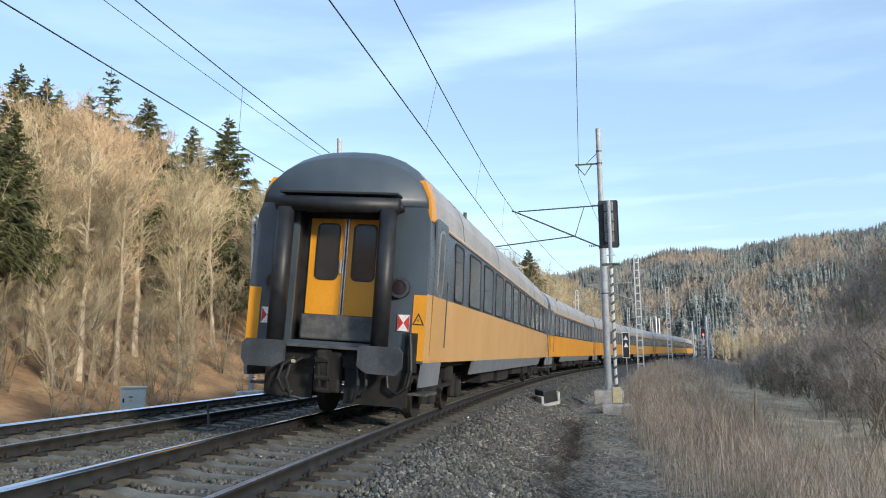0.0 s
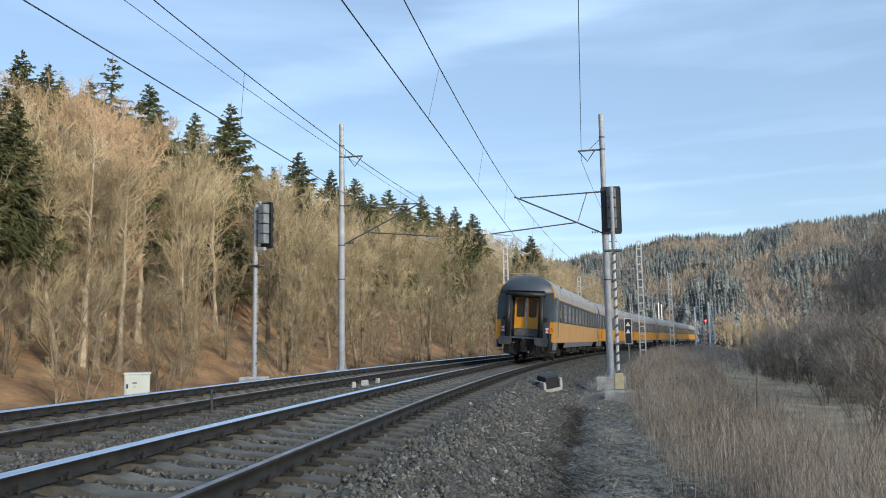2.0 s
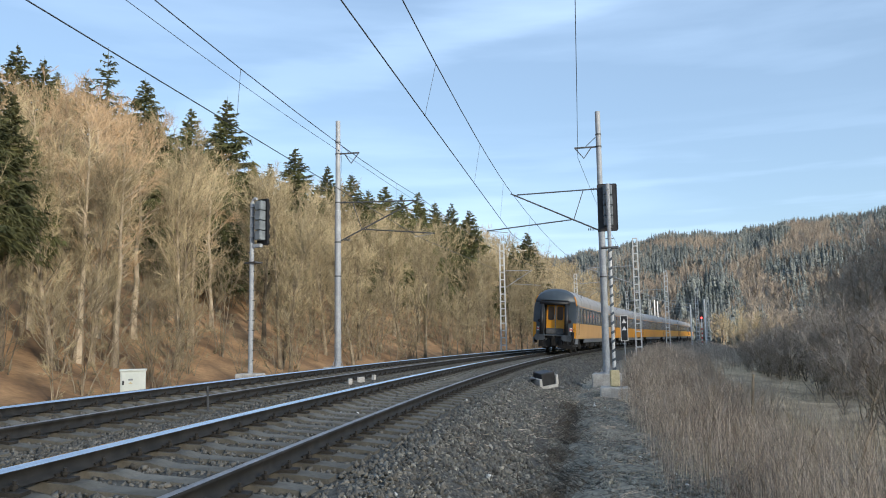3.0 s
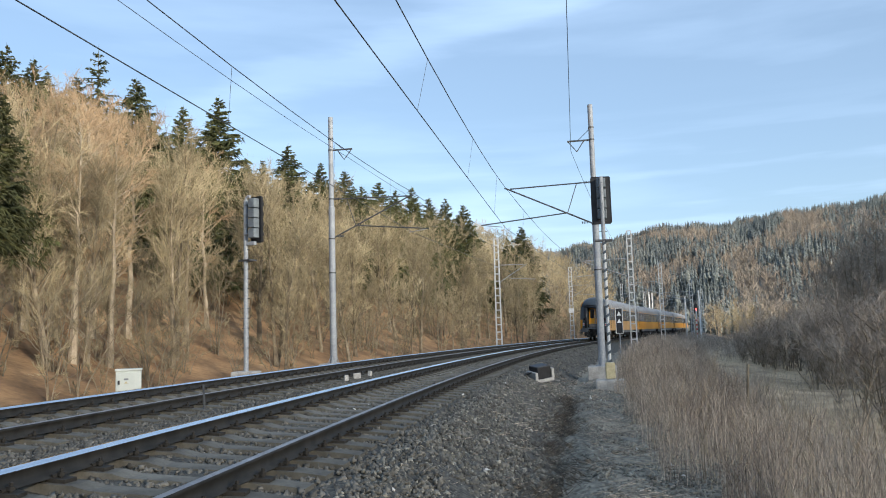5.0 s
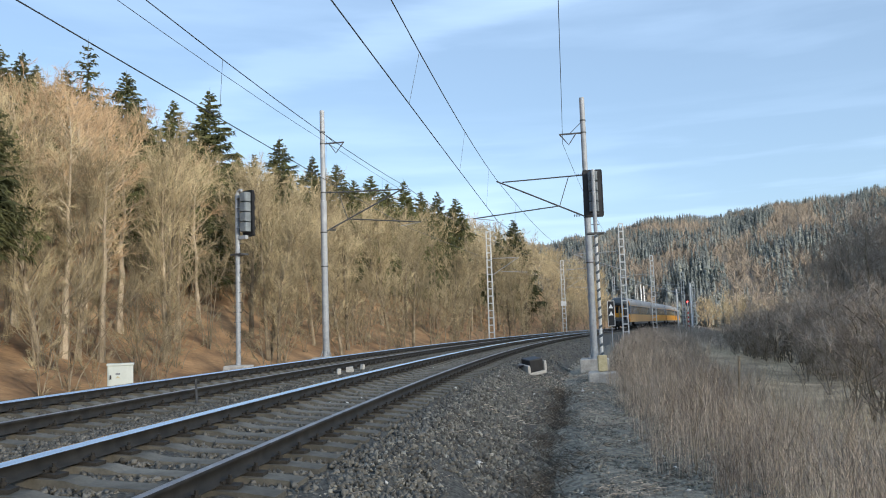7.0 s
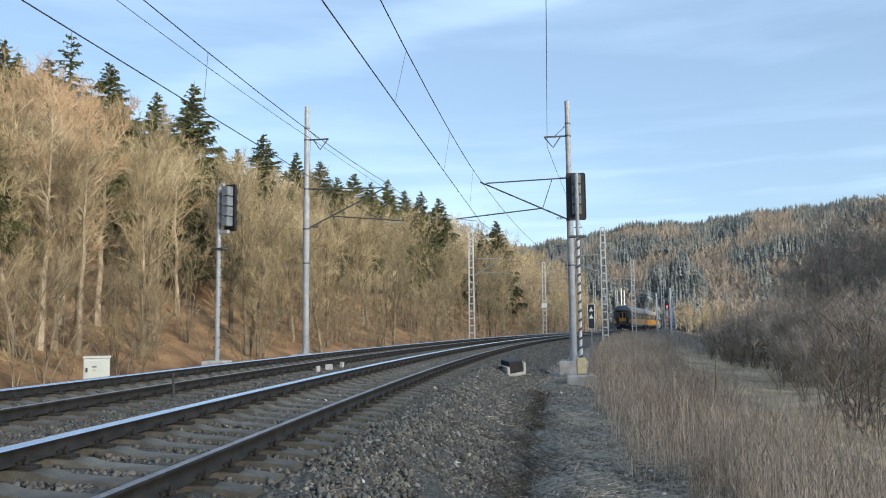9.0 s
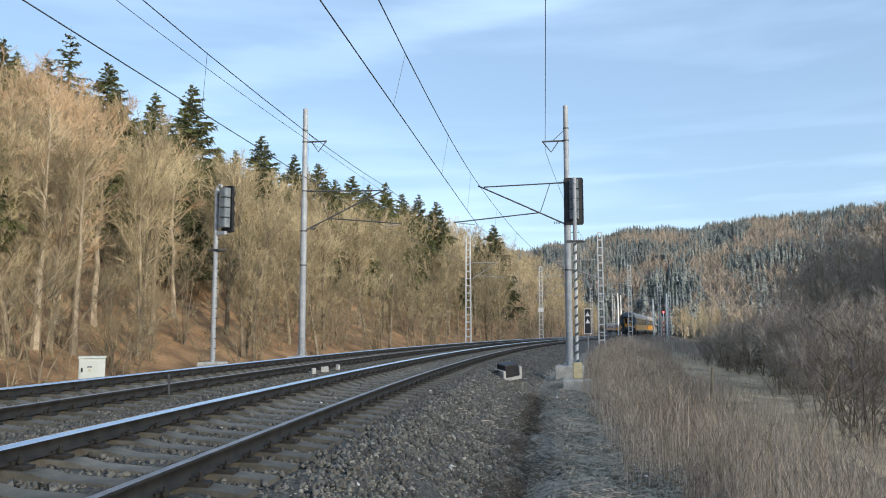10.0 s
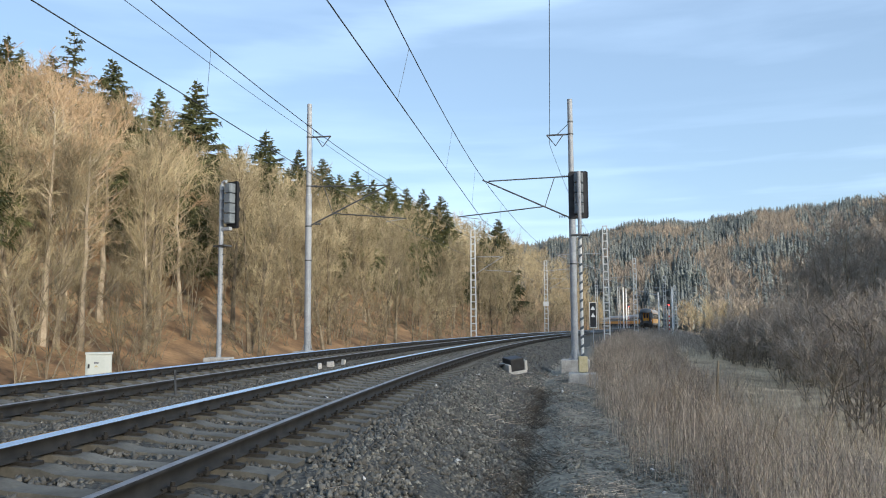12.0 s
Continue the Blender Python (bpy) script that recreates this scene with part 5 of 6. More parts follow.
def spruce_meshes(name, seed, H, width, start=0.1, sparse=1.0, blade=1.0):
    rng = np.random.default_rng(seed)
    wood = bmesh.new()
    tube(wood, (0, 0, -0.4), (0, 0, H * 0.6), 0.2, 0.1, sides=7, caps=False)
    tube(wood, (0, 0, H * 0.6), (0, 0, H), 0.1, 0.01, sides=6, caps=False)
    tm = bpy.data.meshes.new(name + "_trunk")
    wood.to_mesh(tm)
    wood.free()
    st, en, rad = [], [], []
    st3, en3, w3 = [], [], []
    z = H * start
    while z < H * 0.985:
        q = (z / H - start) / (1 - start)
        L0 = width * (1 - q) ** 0.85 + 0.2
        for b in range(int(6 + 4 * sparse)):
            az = rng.uniform(0, 6.283)
            L = L0 * rng.uniform(0.55, 1.15)
            d = np.array([math.cos(az), math.sin(az), rng.uniform(-0.32, 0.02) + 0.45 * q])
            a = np.array([0, 0, z + rng.uniform(-0.2, 0.2)])
            e = a + d * L
            st.append(a); en.append(e); rad.append(0.05 + 0.02 * L)
            k = int((8 + L * 9) * sparse)
            for _ in range(k):
                w = rng.uniform(0.25, 1.0)
                p = a + (e - a) * w
                sd = np.array([-d[1], d[0], 0]) * rng.choice([-1, 1]) * rng.uniform(0.2, 0.9) + d * rng.uniform(0.1, 0.8) + np.array([0, 0, rng.uniform(-0.75, -0.1)])
                sd = unit(sd) * L0 * rng.uniform(0.16, 0.42)
                st3.append(p); en3.append(p + sd); w3.append(rng.uniform(0.06, 0.14) * blade)
        z += max(0.28, H * 0.022) / max(0.6, sparse)
    st.append(np.array([0, 0, H * 0.96])); en.append(np.array([0, 0, H * 1.02])); rad.append(0.05)
    v, f = spikes(st, en, np.array(rad))
    v3, f3 = blades(st3, en3, np.array(w3))
    v, f = np.concatenate([v, v3]), np.concatenate([f, f3 + len(v)])
    tmp = from_arrays(name + "_crown", v, f, M_SPRUCE)
    cm = tmp.data
    bpy.data.objects.remove(tmp)
    return tm, cm


KINDS = {
    "alder": [bare_tree_meshes("alder", 11 + i, 12.0, 0.42, 40, 10, 15, start=0.15, trunk_r=0.21, twig_r=0.0095, material=M_TWIG_OLIVE, rise=0.26) for i in range(4)],
    "slim": [bare_tree_meshes("slim", 31 + i, 15.0, 0.25, 34, 8, 13, start=0.25, up=1.0, rise=0.1, trunk_r=0.17, twig_r=0.011, material=M_TWIG) for i in range(4)],
    "back": [bare_tree_meshes("back", 36 + i, 14.0, 0.34, 30, 6, 13, start=0.16, up=0.8, rise=0.14, trunk_r=0.17, twig_r=0.016, material=M_TWIG) for i in range(3)],
    "beech": [bare_tree_meshes("beech", 51 + i, 16.0, 0.27, 32, 7, 17, start=0.38, up=0.6, trunk_r=0.25, twig_r=0.012, material=M_TWIG_ORANGE) for i in range(2)],
    "shrub": [bare_tree_meshes("shrub", 71 + i, 5.0, 0.38, 28, 6, 14, start=0.04, trunk_r=0.06, twig_r=0.0065, material=M_TWIG_OLIVE, stems=5) for i in range(3)],
    "greyshrub": [bare_tree_meshes("greyshrub", 91 + i, 4.0, 0.4, 32, 6, 18, start=0.03, trunk_r=0.05, twig_r=0.009, material=M_TWIG_GREY, stems=6) for i in range(3)],
    "sapling": [bare_tree_meshes("sapling", 121 + i, 1.5, 0.4, 24, 5, 5, start=0.05, trunk_r=0.016, twig_r=0.0022, material=M_TWIG_GREY, stems=6, least=0.004) for i in range(3)],
    "greytree": [bare_tree_meshes("greytree", 111 + i, 16.0, 0.22, 28, 6, 18, start=0.15, trunk_r=0.15, twig_r=0.018, material=M_TWIG_GREY) for i in range(2)],
    "spruce": [spruce_meshes("spruce", 131 + i, 22.0, 5.6 + 0.6 * i) for i in range(3)],
    "edge_spruce": [spruce_meshes("edge_spruce", 151 + i, 18.0, 2.7, start=0.42, sparse=1.25, blade=0.55) for i in range(2)],
    "thin_spruce": [spruce_meshes("thin_spruce", 141, 24.0, 3.2, start=0.62, sparse=0.6)],
}
TREE_LABELS = {
    "alder": ("tree", "bare winter tree with a rounded crown of fine olive-brown twigs", "tree"),
    "slim": ("tree", "slender bare winter tree with upright tan branches", "tree"),
    "back": ("tree", "bare tan-twigged tree on the wooded slope", "tree"),
    "beech": ("tree", "tall bare tree with reddish-brown twigs and pale trunk", "tree"),
    "shrub": ("shrub", "many-stemmed bare tan shrub at the wood's edge", "shrub"),
    "greyshrub": ("shrub", "dense leafless grey-brown shrub on the valley floor", "shrub"),
    "sapling": ("shrub", "low bushy leafless sapling among dry stems", "shrub"),
    "greytree": ("tree", "bare grey-brown winter tree on the valley side", "tree"),
    "spruce": ("spruce_tree", "dark green spruce rising above bare trees", "spruce"),
    "edge_spruce": ("spruce_tree", "dark spruce with bare lower trunk at the wood's edge", "spruce"),
    "thin_spruce": ("spruce_tree", "tall spruce with bare lower trunk and thin dark top", "spruce"),
}
for kind, pairs in KINDS.items():
    for tm, cm in pairs:
        tm.materials.append(M_SPRUCE_TRUNK if "spruce" in kind else M_BEECH_TRUNK if kind == "beech" else M_TRUNK)


SLOPE_WOOD = []        # trees deep in the wood, joined at the end


def plant(kind, x, y, scale, rng, z=None, deep=False):
    pairs = KINDS[kind]
    tm, cm = pairs[rng.integers(len(pairs))]
    nm, label, cat = TREE_LABELS[kind]
    if z is None:
        z = float(ground_at(x, y)[0])
    m = pose(x, y, z - 0.05, 0, 0, rng.uniform(0, 360)) @ Matrix.Diagonal((scale * rng.uniform(0.9, 1.12), scale * rng.uniform(0.9, 1.12), scale, 1))
    if deep:
        SLOPE_WOOD.append((tm, cm, m))
        return None
    e = thing(nm, label, cat, None, group="trees of the valley")
    e.matrix_basis = m
    a, b = new("trunk", tm), new("crown", cm)
    a.parent, b.parent = e, e
    return e


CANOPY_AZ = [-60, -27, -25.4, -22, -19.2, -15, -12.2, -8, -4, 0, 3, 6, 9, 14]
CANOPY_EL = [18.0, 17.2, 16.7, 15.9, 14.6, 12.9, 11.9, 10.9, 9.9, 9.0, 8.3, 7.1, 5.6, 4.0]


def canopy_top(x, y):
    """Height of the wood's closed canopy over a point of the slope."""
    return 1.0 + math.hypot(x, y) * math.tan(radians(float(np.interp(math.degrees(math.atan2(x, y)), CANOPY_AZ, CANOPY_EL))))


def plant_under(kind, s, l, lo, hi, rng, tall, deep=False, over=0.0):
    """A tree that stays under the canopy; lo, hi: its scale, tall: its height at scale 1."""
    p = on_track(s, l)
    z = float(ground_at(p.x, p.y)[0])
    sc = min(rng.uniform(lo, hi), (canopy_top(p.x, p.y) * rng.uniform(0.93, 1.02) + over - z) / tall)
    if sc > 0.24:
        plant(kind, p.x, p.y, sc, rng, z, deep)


def wood_left():
    rng = np.random.default_rng(5)
    # edge of the wood: shrubs and young trees beside the line
    s = 2.0
    while s < 215:
        young = rng.random() < 0.25
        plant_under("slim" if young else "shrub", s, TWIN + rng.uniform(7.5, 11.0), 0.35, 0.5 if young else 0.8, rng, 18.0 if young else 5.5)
        s += rng.uniform(2.0, 3.4) * (1 + s / 200)
    # undergrowth on the slope
    for i in range(75):
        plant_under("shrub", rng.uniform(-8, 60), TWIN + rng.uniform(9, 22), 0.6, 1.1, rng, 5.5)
    for i in range(110):
        plant_under("shrub", rng.uniform(55, 200), TWIN + rng.uniform(8, 24), 0.7, 1.3, rng, 5.5, True)
    # broad rounded trees along the edge, trunks in full view
    s = -4.0
    while s < 120:
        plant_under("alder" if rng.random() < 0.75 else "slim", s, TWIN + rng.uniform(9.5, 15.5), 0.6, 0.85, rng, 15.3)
        s += rng.uniform(2.0, 3.5) * (1 + max(0, s) / 160)
    for az, d, sc in ((-18.2, 40, 0.72), (-11.3, 47, 0.62), (-6.2, 55, 0.66), (-25.2, 38, 0.55), (-1.2, 66, 0.68)):
        x, y = bearing(az, d)
        plant("alder", x, y, sc, rng)
    for az, d, sc in ((-25.6, 39, 0.6), (-24.3, 36, 0.64), (-23.2, 41, 0.66), (-22.1, 37, 0.62), (-21.0, 43, 0.62), (-16.0, 50, 0.58)):
        x, y = bearing(az, d)
        plant("beech", x, y, sc, rng)
    for row, (lo, hi, step) in enumerate(((15, 20, 4.2), (20, 27, 4.2), (27, 35, 4.4), (35, 45, 4.8), (45, 58, 5.6), (58, 74, 6.4), (74, 94, 8.0))):
        s = -10.0 - row * 5
        while s < 235 + row * 6:
            l = TWIN + rng.uniform(lo, hi)
            kind = ("alder" if rng.random() < 0.45 else "slim") if row < 1 and s < 95 else "back"
            if row <= 3 and s < 40 and rng.random() < 0.7:
                kind = "beech"
            if row >= 3 and rng.random() < (0.12 if row < 5 else 0.25):
                kind = "spruce"
            tall = {"alder": 15.3, "slim": 18.0, "back": 17.0, "beech": 18.5, "spruce": 22.5}[kind]
            a, b = (0.45, 0.62) if kind == "spruce" else (0.68, 0.95)
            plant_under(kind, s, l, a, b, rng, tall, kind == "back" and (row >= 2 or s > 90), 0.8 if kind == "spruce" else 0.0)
            s += step * rng.uniform(0.75, 1.3) * (1 + max(0, s) / 260)
    # the spruces that stand out on the skyline, and the dark group at the wood's near end
    for az, d, el, kind in SKYLINE:
        x, y = bearing(az, d)
        z = float(ground_at(x, y)[0])
        plant(kind, x, y, (1.0 + d * math.tan(radians(el)) - z) / {"spruce": 22.4, "thin_spruce": 24.4, "edge_spruce": 18.3}[kind], rng, z)


def bearing(px_az, d):
    return d * math.sin(radians(px_az)), d * math.cos(radians(px_az))


SKYLINE = ((-23.1, 62, 19.6, "thin_spruce"), (-20.7, 64, 17.8, "spruce"), (-17.6, 66, 16.2, "spruce"), (-15.2, 64, 17.0, "spruce"), (-16.4, 60, 13.6, "spruce"), (-18.9, 60, 14.4, "spruce"),
           (-12.2, 72, 12.7, "spruce"), (-10.4, 84, 13.8, "spruce"), (-8.1, 88, 12.6, "spruce"), (-6.4, 90, 12.0, "spruce"), (-5.2, 92, 10.9, "spruce"), (-4.0, 98, 11.2, "spruce"),
           (-2.8, 101, 10.6, "spruce"), (-1.6, 104, 10.8, "spruce"), (-0.4, 108, 10.0, "spruce"), (0.8, 112, 9.9, "spruce"), (2.1, 117, 9.4, "spruce"), (6.2, 138, 7.7, "spruce"), (5.2, 136, 6.9, "spruce"),
           (-24.4, 66, 17.6, "spruce"), (-27.0, 56, 18.4, "spruce"), (-28.6, 52, 19.0, "spruce"), (-28.7, 32, 16.2, "edge_spruce"), (-30.4, 30, 17.0, "edge_spruce"), (-27.6, 36, 14.2, "edge_spruce"))
wood_left()


def valley_right():
    rng = np.random.default_rng(9)
    # dark shrubs on the valley floor
    for i in range(190):
        az = rng.uniform(20.5, 36)
        d = rng.uniform(62 if az < 25 else 42, 105)
        x, y = bearing(az, d)
        _, l = track_coords(x, y)
        if l[0] > -13:
            continue
        plant("greyshrub", x, y, rng.uniform(0.75, 1.3) * np.interp(az, [20.5, 26], [0.6, 1.0]), rng)
    for az, d, sc in ((28.8, 24, 0.75), (30.5, 22, 0.8), (27.6, 29, 0.85), (31.5, 26, 0.9), (33.0, 21, 0.8), (29.5, 30, 1.0), (32.0, 33, 1.0), (28.2, 36, 0.9), (26.4, 37, 0.7), (34.0, 28, 0.9)):
        x, y = bearing(az, d)
        plant("greyshrub", x, y, sc, rng)
    # bushy saplings among the dry stems
    for i in range(46):
        p = on_track(rng.uniform(2, 42), rng.uniform(-9.5, -5.5))
        plant("sapling", p.x, p.y, rng.uniform(0.5, 1.0), rng)
    # taller bare trees behind them
    for i in range(84):
        az = rng.uniform(25.5, 38)
        d = rng.uniform(95, 150)
        x, y = bearing(az, d)
        plant("greytree", x, y, rng.uniform(0.75, 1.05) * np.interp(az, [25.5, 29], [0.72, 1.0]), rng)
    for i in range(44):
        az = rng.uniform(18.6, 28)
        d = rng.uniform(150, 230)
        x, y = bearing(az, d)
        _, l = track_coords(x, y)
        if l[0] > -16:
            continue
        plant("greytree", x, y, rng.uniform(0.4, 0.75), rng)


valley_right()


def scrub_ahead():
    rng = np.random.default_rng(19)
    for i in range(150):
        az = rng.uniform(10.0, 25.5)
        d = rng.uniform(185, 300)
        x, y = bearing(az, d)
        _, l = track_coords(x, y)
        if l[0] < -9 or (l[0] > 13 and d > 215):
            plant("back", x, y, rng.uniform(0.3, 0.62), rng, deep=True)


scrub_ahead()


def join_slope_wood():
    cache, vs, fs, ms, base = {}, [], [], [], 0
    for tm, cm, m in SLOPE_WOOD:
        for slot, me in ((0, tm), (1, cm)):
            if me not in cache:
                co = np.empty(len(me.vertices) * 3)
                me.vertices.foreach_get("co", co)
                tri = []
                for p in me.polygons:
                    v = p.vertices
                    tri += [(v[0], v[k], v[k + 1]) for k in range(1, len(v) - 1)]
                cache[me] = (co.reshape(-1, 3), np.array(tri))
            co, tri = cache[me]
            mm = np.array(m)
            vs.append(co @ mm[:3, :3].T + mm[:3, 3])
            fs.append(tri + base)
            ms.append(np.full(len(tri), slot, np.int32))
            base += len(co)
    ob = from_arrays("slope_wood", np.concatenate(vs), np.concatenate(fs), M_TRUNK)
    ob.data.materials.append(M_TWIG)
    ob.data.polygons.foreach_set("material_index", np.concatenate(ms))
    tagged(ob, "bare tan-twigged trees crowding the wooded slope", "forest", kind="stuff")


join_slope_wood()

# ---- far wooded hill ----
HILL_AZ = [-60, -20, 0, 8.5, 14.8, 18.6, 22.3, 25.7, 29.0, 31.2, 50, 100]
HILL_H = [150, 140, 105, 92, 117, 119, 122, 131, 132, 135, 160, 160]


def hill_z(az, d):
    top = np.interp(az, HILL_AZ, HILL_H)
    q = np.clip((d - 270) / 880.0, 0, 1) ** 0.9
    z = -3.5 + (top + 3.5) * (q * q * (3 - 2 * q))
    z = z + 3.0 * np.sin(az * 0.9 + d * 0.006) * q + 2.0 * np.sin(az * 2.3 - d * 0.01) * q
    # the valley stays open where the railway runs
    x, y = d * np.sin(np.radians(az)), d * np.cos(np.radians(az))
    _, l = track_coords(np.ravel(x), np.ravel(y))
    gap = np.clip((np.abs(l.reshape(np.shape(x))) - 16) / 70.0, 0, 1)
    gap = np.maximum(gap * gap * (3 - 2 * gap), np.clip((d - 410) / 60.0, 0, 1))
    z = -3.5 + (z + 3.5) * gap
    return z - np.clip(d - 1180, 0, None) * 0.12


def far_hill():
    az = np.arange(-60, 100.1, 1.0)
    d = np.concatenate([np.arange(215, 420, 12.0), np.arange(420, 1230, 30.0), [1300, 1500, 2000, 3000]])
    aa, dd = np.meshgrid(az, d, indexing="ij")
    z = hill_z(aa, dd)
    x, y = dd * np.sin(np.radians(aa)), dd * np.cos(np.radians(aa))
    v = np.stack([x, y, z], -1).reshape(-1, 3)
    a, b = aa.shape
    i = (np.arange(a - 1)[:, None] * b + np.arange(b - 1)[None, :]).ravel()
    f = np.stack([i, i + b, i + b + 1, i + 1], 1)
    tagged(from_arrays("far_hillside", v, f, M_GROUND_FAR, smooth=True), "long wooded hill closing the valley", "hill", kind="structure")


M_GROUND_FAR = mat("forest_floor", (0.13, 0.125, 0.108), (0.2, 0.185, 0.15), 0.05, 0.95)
far_hill()


def far_wood(name, label, n, seed, needle, material):
    rng = np.random.default_rng(seed)
    az = rng.uniform(3, 40, n)
    d = 275 + 920 * rng.random(n) ** 0.75
    keep_noise = np.array([noise.noise((a * 0.3, dd * 0.008, 3.0)) for a, dd in zip(az, d)])
    ok = keep_noise > -0.12 + 0.25 * (d < 420) if needle else keep_noise < 0.16 + 0.3 * (d < 420)
    _, l = track_coords(d * np.sin(np.radians(az)), d * np.cos(np.radians(az)))
    ok &= (np.abs(l - 2) > 15) | (d > 450)
    az, d = az[ok], d[ok]
    x, y, z = d * np.sin(np.radians(az)), d * np.cos(np.radians(az)), hill_z(az, d)
    m = len(x)
    H = 8 + 9 * rng.random(m) if needle else rng.uniform(8, 14, m)
    W = H * (rng.uniform(0.15, 0.23, m) if needle else rng.uniform(0.2, 0.3, m))
    K = 11 if needle else 20
    foot = z + H * 0.2 if needle else z - 1
    v0, f0 = spikes(np.stack([x, y, foot], 1), np.stack([x, y, z + H], 1), W * 0.45 if needle else np.full(m, 0.25))
    if needle:
        v1, f1 = spikes(np.stack([x, y, z - 1], 1), np.stack([x, y, z + H * 0.6], 1), np.full(m, 0.3))
        v0, f0 = np.concatenate([v0, v1]), np.concatenate([f0, f1 + len(v0)])
    st, en, rd = [], [], []
    for k in range(K):
        q = (k + rng.random(m)) / K
        a = rng.uniform(0, 6.283, m)
        if needle:
            zz = z + H * (0.2 + 0.78 * q)
            L = W * (1.08 - q)
            e = np.stack([x + np.cos(a) * L, y + np.sin(a) * L, zz - L * rng.uniform(0.2, 0.7, m)], 1)
            s0 = np.stack([x, y, zz + L * 0.25], 1)
            rr = L * 0.5 + 0.15
        else:
            zz = z + H * (0.2 + 0.6 * q)
            L = W * rng.uniform(0.3, 1.15, m)
            e = np.stack([x + np.cos(a) * L, y + np.sin(a) * L, zz + H * rng.uniform(0.08, 0.28, m)], 1)
            s0 = np.stack([x + np.cos(a) * L * 0.2, y + np.sin(a) * L * 0.2, zz], 1)
            rr = np.full(m, 0.2)
        st.append(s0)
        en.append(e)
        rd.append(rr)
    # the rods of one tree lie together
    st, en, rd = np.stack(st, 1).reshape(-1, 3), np.stack(en, 1).reshape(-1, 3), np.stack(rd, 1).ravel()
    v, f = spikes(st, en, rd) if needle else blades(st, en, rd)
    v, f = np.concatenate([v0, v]), np.concatenate([f0, f + len(v0)])
    tagged(from_arrays(name, v, f, material), label, "forest", kind="stuff")


far_wood("far_spruce_wood", "spruce forest covering the far hill", 17000, 21, True, M_HAZESPRUCE)
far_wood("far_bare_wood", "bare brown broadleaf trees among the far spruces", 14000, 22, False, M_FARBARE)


# ---- dry stems and grass beside the path ----
def thicket(name, label, n, seed, region, hlo, hhi, radius, side, material, bend=0.16):
    rng = np.random.default_rng(seed)
    s0, s1, l0, l1 = region
    s, l = rng.uniform(s0, s1, n), rng.uniform(l0, l1, n)
    clump = np.sin(s * 1.9 + 1.3 * np.sin(l * 1.1)) * np.sin(l * 2.3 + s * 0.4) + rng.normal(0, 0.5, n)
    ok = clump > (-0.2 if hhi > 0.9 else -0.6)
    edge = -4.75 - 0.35 * np.sin(s * 0.8) - 0.25 * np.sin(s * 2.1)
    ok &= l < edge
    ok &= (s > 0.5) | (l < -9)
    if hhi > 0.9:
        ok &= (rng.random(n) < np.where((s < 24) & (l < -6.6 - 0.04 * s), 0.16, 1.0))
    s, l = s[ok], l[ok]
    m = len(s)
    hd = np.interp(s, _s, _h)
    x = np.interp(s, _s, _x) - l * np.cos(hd)
    y = np.interp(s, _s, _y) + l * np.sin(hd)
    z = ground_z(s, l)
    H = rng.uniform(hlo, hhi, m) * np.clip(0.55 + (edge[ok] - l) * 0.5, 0.5, 1.0) * (0.84 + 0.2 * np.sin(s * 0.9 + 2 * np.sin(l * 0.8)) * np.sin(l * 1.3 + s * 0.3))
    a = rng.uniform(0, 6.283, m)
    t = np.abs(rng.normal(0, bend, m)) * np.where(rng.random(m) < 0.12, 3.0, 1.0)
    base = np.stack([x, y, z - 0.05], 1)
    tip = base + np.stack([np.cos(a) * t * H, np.sin(a) * t * H, H], 1)
    v, f = spikes(base, tip, radius)
    st, en = [], []
    for k in range(side):
        q = rng.uniform(0.3, 0.9, m)[:, None]
        p = base + (tip - base) * q
        a2 = rng.uniform(0, 6.283, m)
        L = H * rng.uniform(0.1, 0.28, m)
        st.append(p)
        en.append(p + np.stack([np.cos(a2) * L * 0.5, np.sin(a2) * L * 0.5, L], 1))
    v3, f3 = blades(np.concatenate(st), np.concatenate(en), radius * 0.55)
    v, f = np.concatenate([v, v3]), np.concatenate([f, f3 + len(v)])
    return tagged(from_arrays(name, v, f, material), label, "brush", kind="stuff")


thicket("dry_stems", "thicket of dry brown stems beside the path", 13000, 41, (-2, 22, -9.4, -4.6), 0.5, 1.35, 0.004, 11, M_REED, bend=0.12)
thicket("dry_stems", "thicket of dry brown stems along the embankment", 14000, 42, (22, 75, -9.8, -4.6), 0.75, 1.6, 0.006, 9, M_REED, bend=0.11)
thicket("dry_stems", "thin dry stems along the far embankment", 8000, 43, (75, 150, -14, -4.9), 0.9, 1.7, 0.011, 4, M_REED, bend=0.1)
thicket("dry_stems", "sparse dry stems on the valley floor", 1500, 46, (-2, 40, -18, -8.5), 0.5, 1.3, 0.005, 6, M_REED, bend=0.14)
thicket("dark_stems", "scattered taller dark stalks in the thicket", 1100, 47, (1, 40, -10, -4.8), 1.0, 1.9, 0.007, 5, M_TRUNK, bend=0.06)
thicket("straw_grass", "pale flattened straw grass under the stems", 24000, 44, (-3, 26, -22, -4.5), 0.15, 0.5, 0.0035, 3, M_DRYGRASS, bend=0.9)
thicket("straw_grass", "pale straw grass on the valley floor", 14000, 45, (10, 70, -40, -9), 0.2, 0.6, 0.008, 2, M_DRYGRASS, bend=0.7)


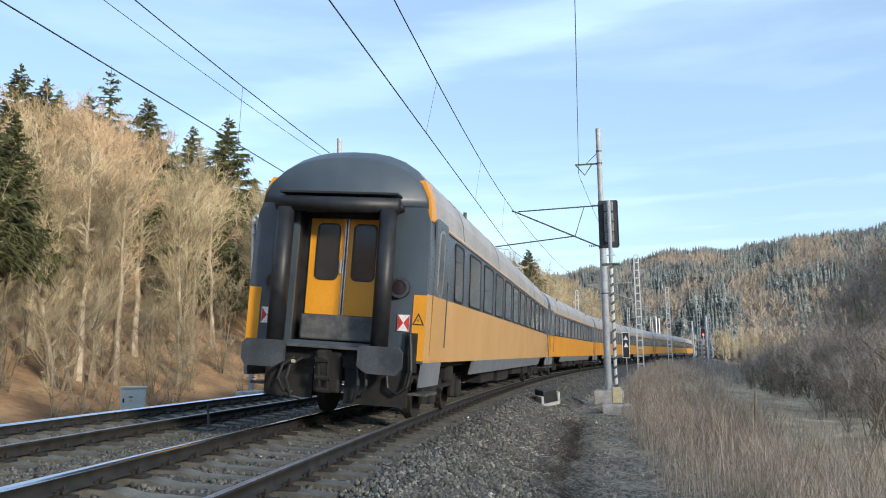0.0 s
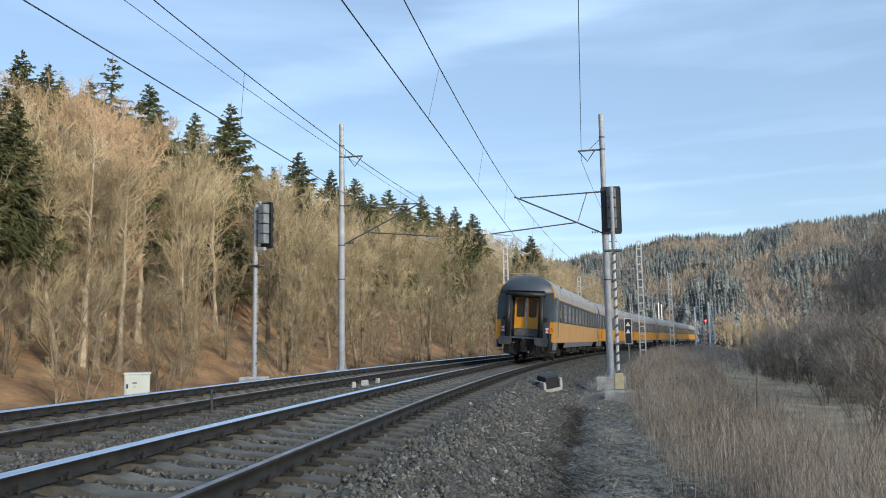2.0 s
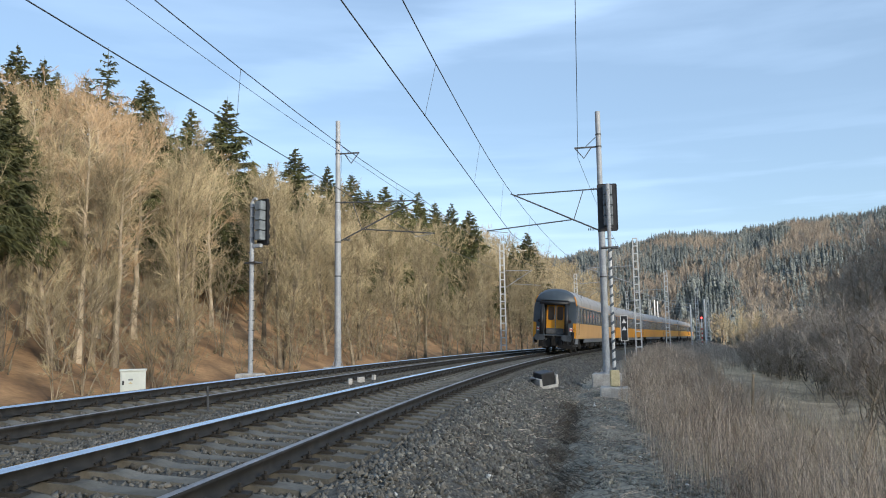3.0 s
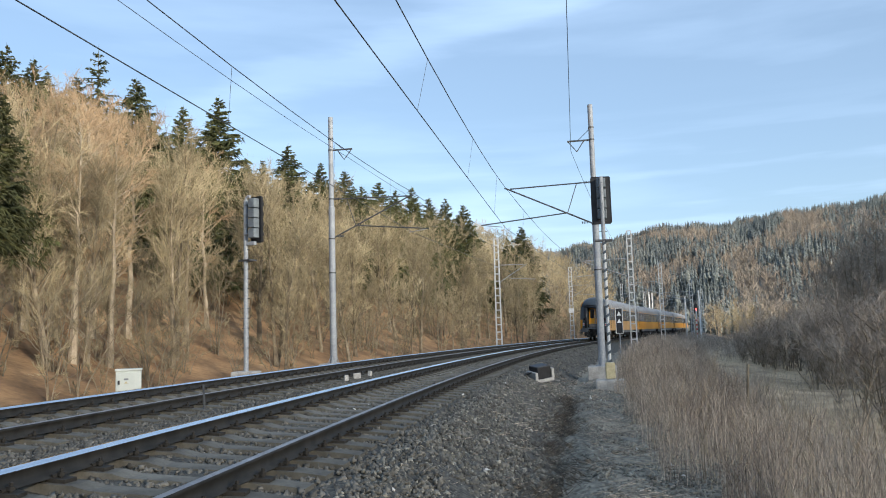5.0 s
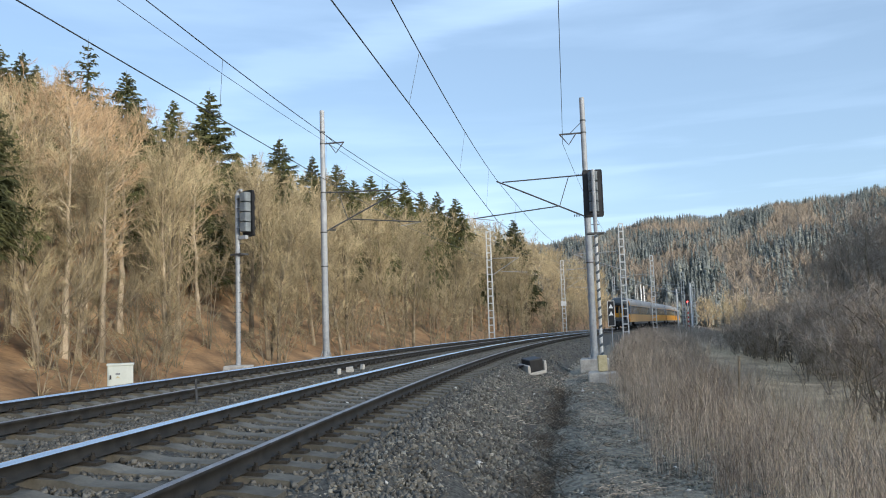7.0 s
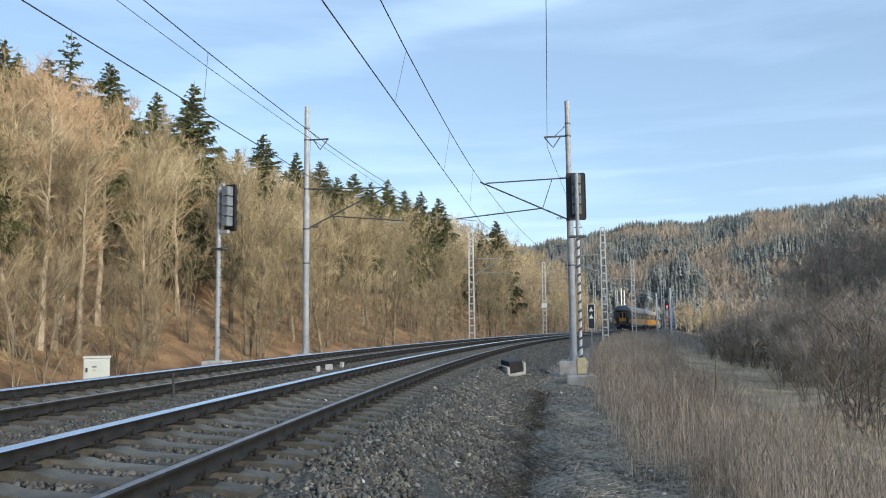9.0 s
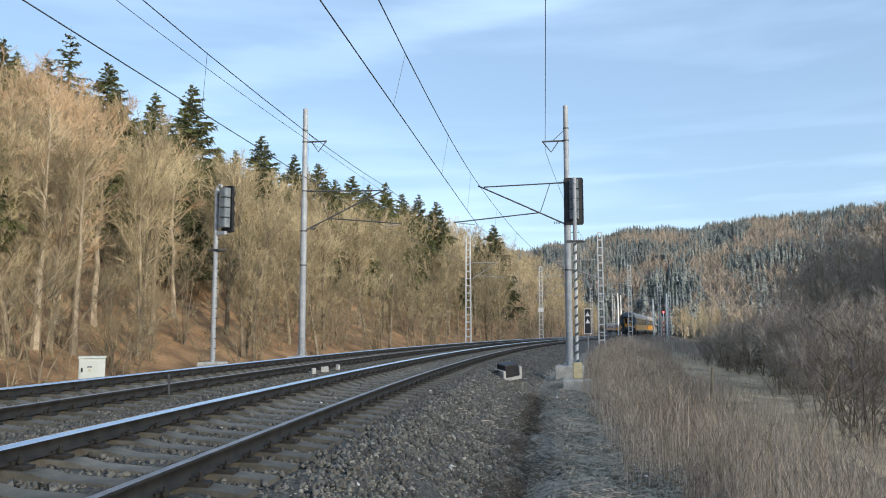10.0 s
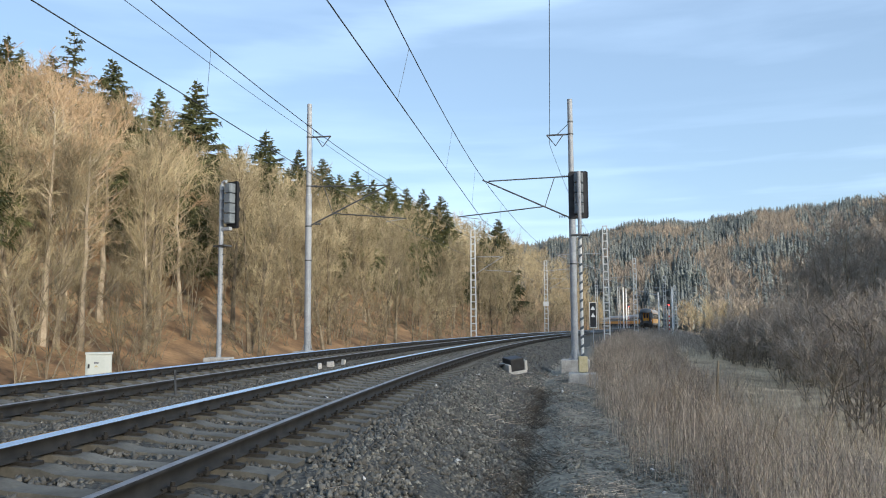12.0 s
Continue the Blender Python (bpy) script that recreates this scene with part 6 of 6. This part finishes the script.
def ditch_tufts(n, seed):
    """Matted dark grass along the foot of the ballast."""
    rng = np.random.default_rng(seed)
    s = rng.uniform(-3, 19, n)
    l = -3.25 + rng.normal(0, 0.2, n) - 0.12 * np.sin(s * 1.3)
    ok = np.array([noise.noise((a * 0.9, b * 2.0, 1.0)) for a, b in zip(s, l)]) + rng.normal(0, 0.35, n) > -0.1
    s, l = s[ok], l[ok]
    m = len(s)
    hd = np.interp(s, _s, _h)
    x, y, z = np.interp(s, _s, _x) - l * np.cos(hd), np.interp(s, _s, _y) + l * np.sin(hd), ground_z(s, l)
    a, L = rng.uniform(0, 6.283, m), rng.uniform(0.1, 0.36, m)
    st = np.stack([x, y, z - 0.02], 1)
    en = st + np.stack([np.cos(a) * L, np.sin(a) * L, L * rng.uniform(0.1, 0.8, m)], 1)
    v, f = spikes(st, en, 0.007)
    tagged(from_arrays("ditch_grass", v, f, M_TUFT), "dark matted grass and roots along the ditch", "grass", kind="stuff")


ditch_tufts(7000, 61)


def path_litter(n, seed):
    """Straws, twigs and dead leaves lying on the path and the foot of the ballast."""
    rng = np.random.default_rng(seed)
    s, l = rng.uniform(-4, 26, n), -3.9 + rng.normal(0, 1.0, n)
    ok = (l < -1.7) & (np.sin(s * 2.2 + l * 3) + rng.normal(0, 0.7, n) > -0.2)
    s, l = s[ok], l[ok]
    m = len(s)
    hd = np.interp(s, _s, _h)
    x, y, z = np.interp(s, _s, _x) - l * np.cos(hd), np.interp(s, _s, _y) + l * np.sin(hd), ground_z(s, l) + 0.012
    a, L = rng.uniform(0, 6.283, m), rng.uniform(0.05, 0.3, m)
    st = np.stack([x, y, z], 1)
    en = st + np.stack([np.cos(a) * L, np.sin(a) * L, L * rng.uniform(-0.02, 0.3, m)], 1)
    v, f = spikes(st, en, 0.0035)
    tagged(from_arrays("path_litter", v, f, M_REED), "straws and dead twigs lying on the path", "litter", kind="stuff")


path_litter(12000, 62)


def motions():
    times = [0.5 * i for i in range(25)]
    for ob, ahead in TRAIN:
        walk(ob, [(t, train_pose(rear_end(t) + ahead)) for t in times])


motions()
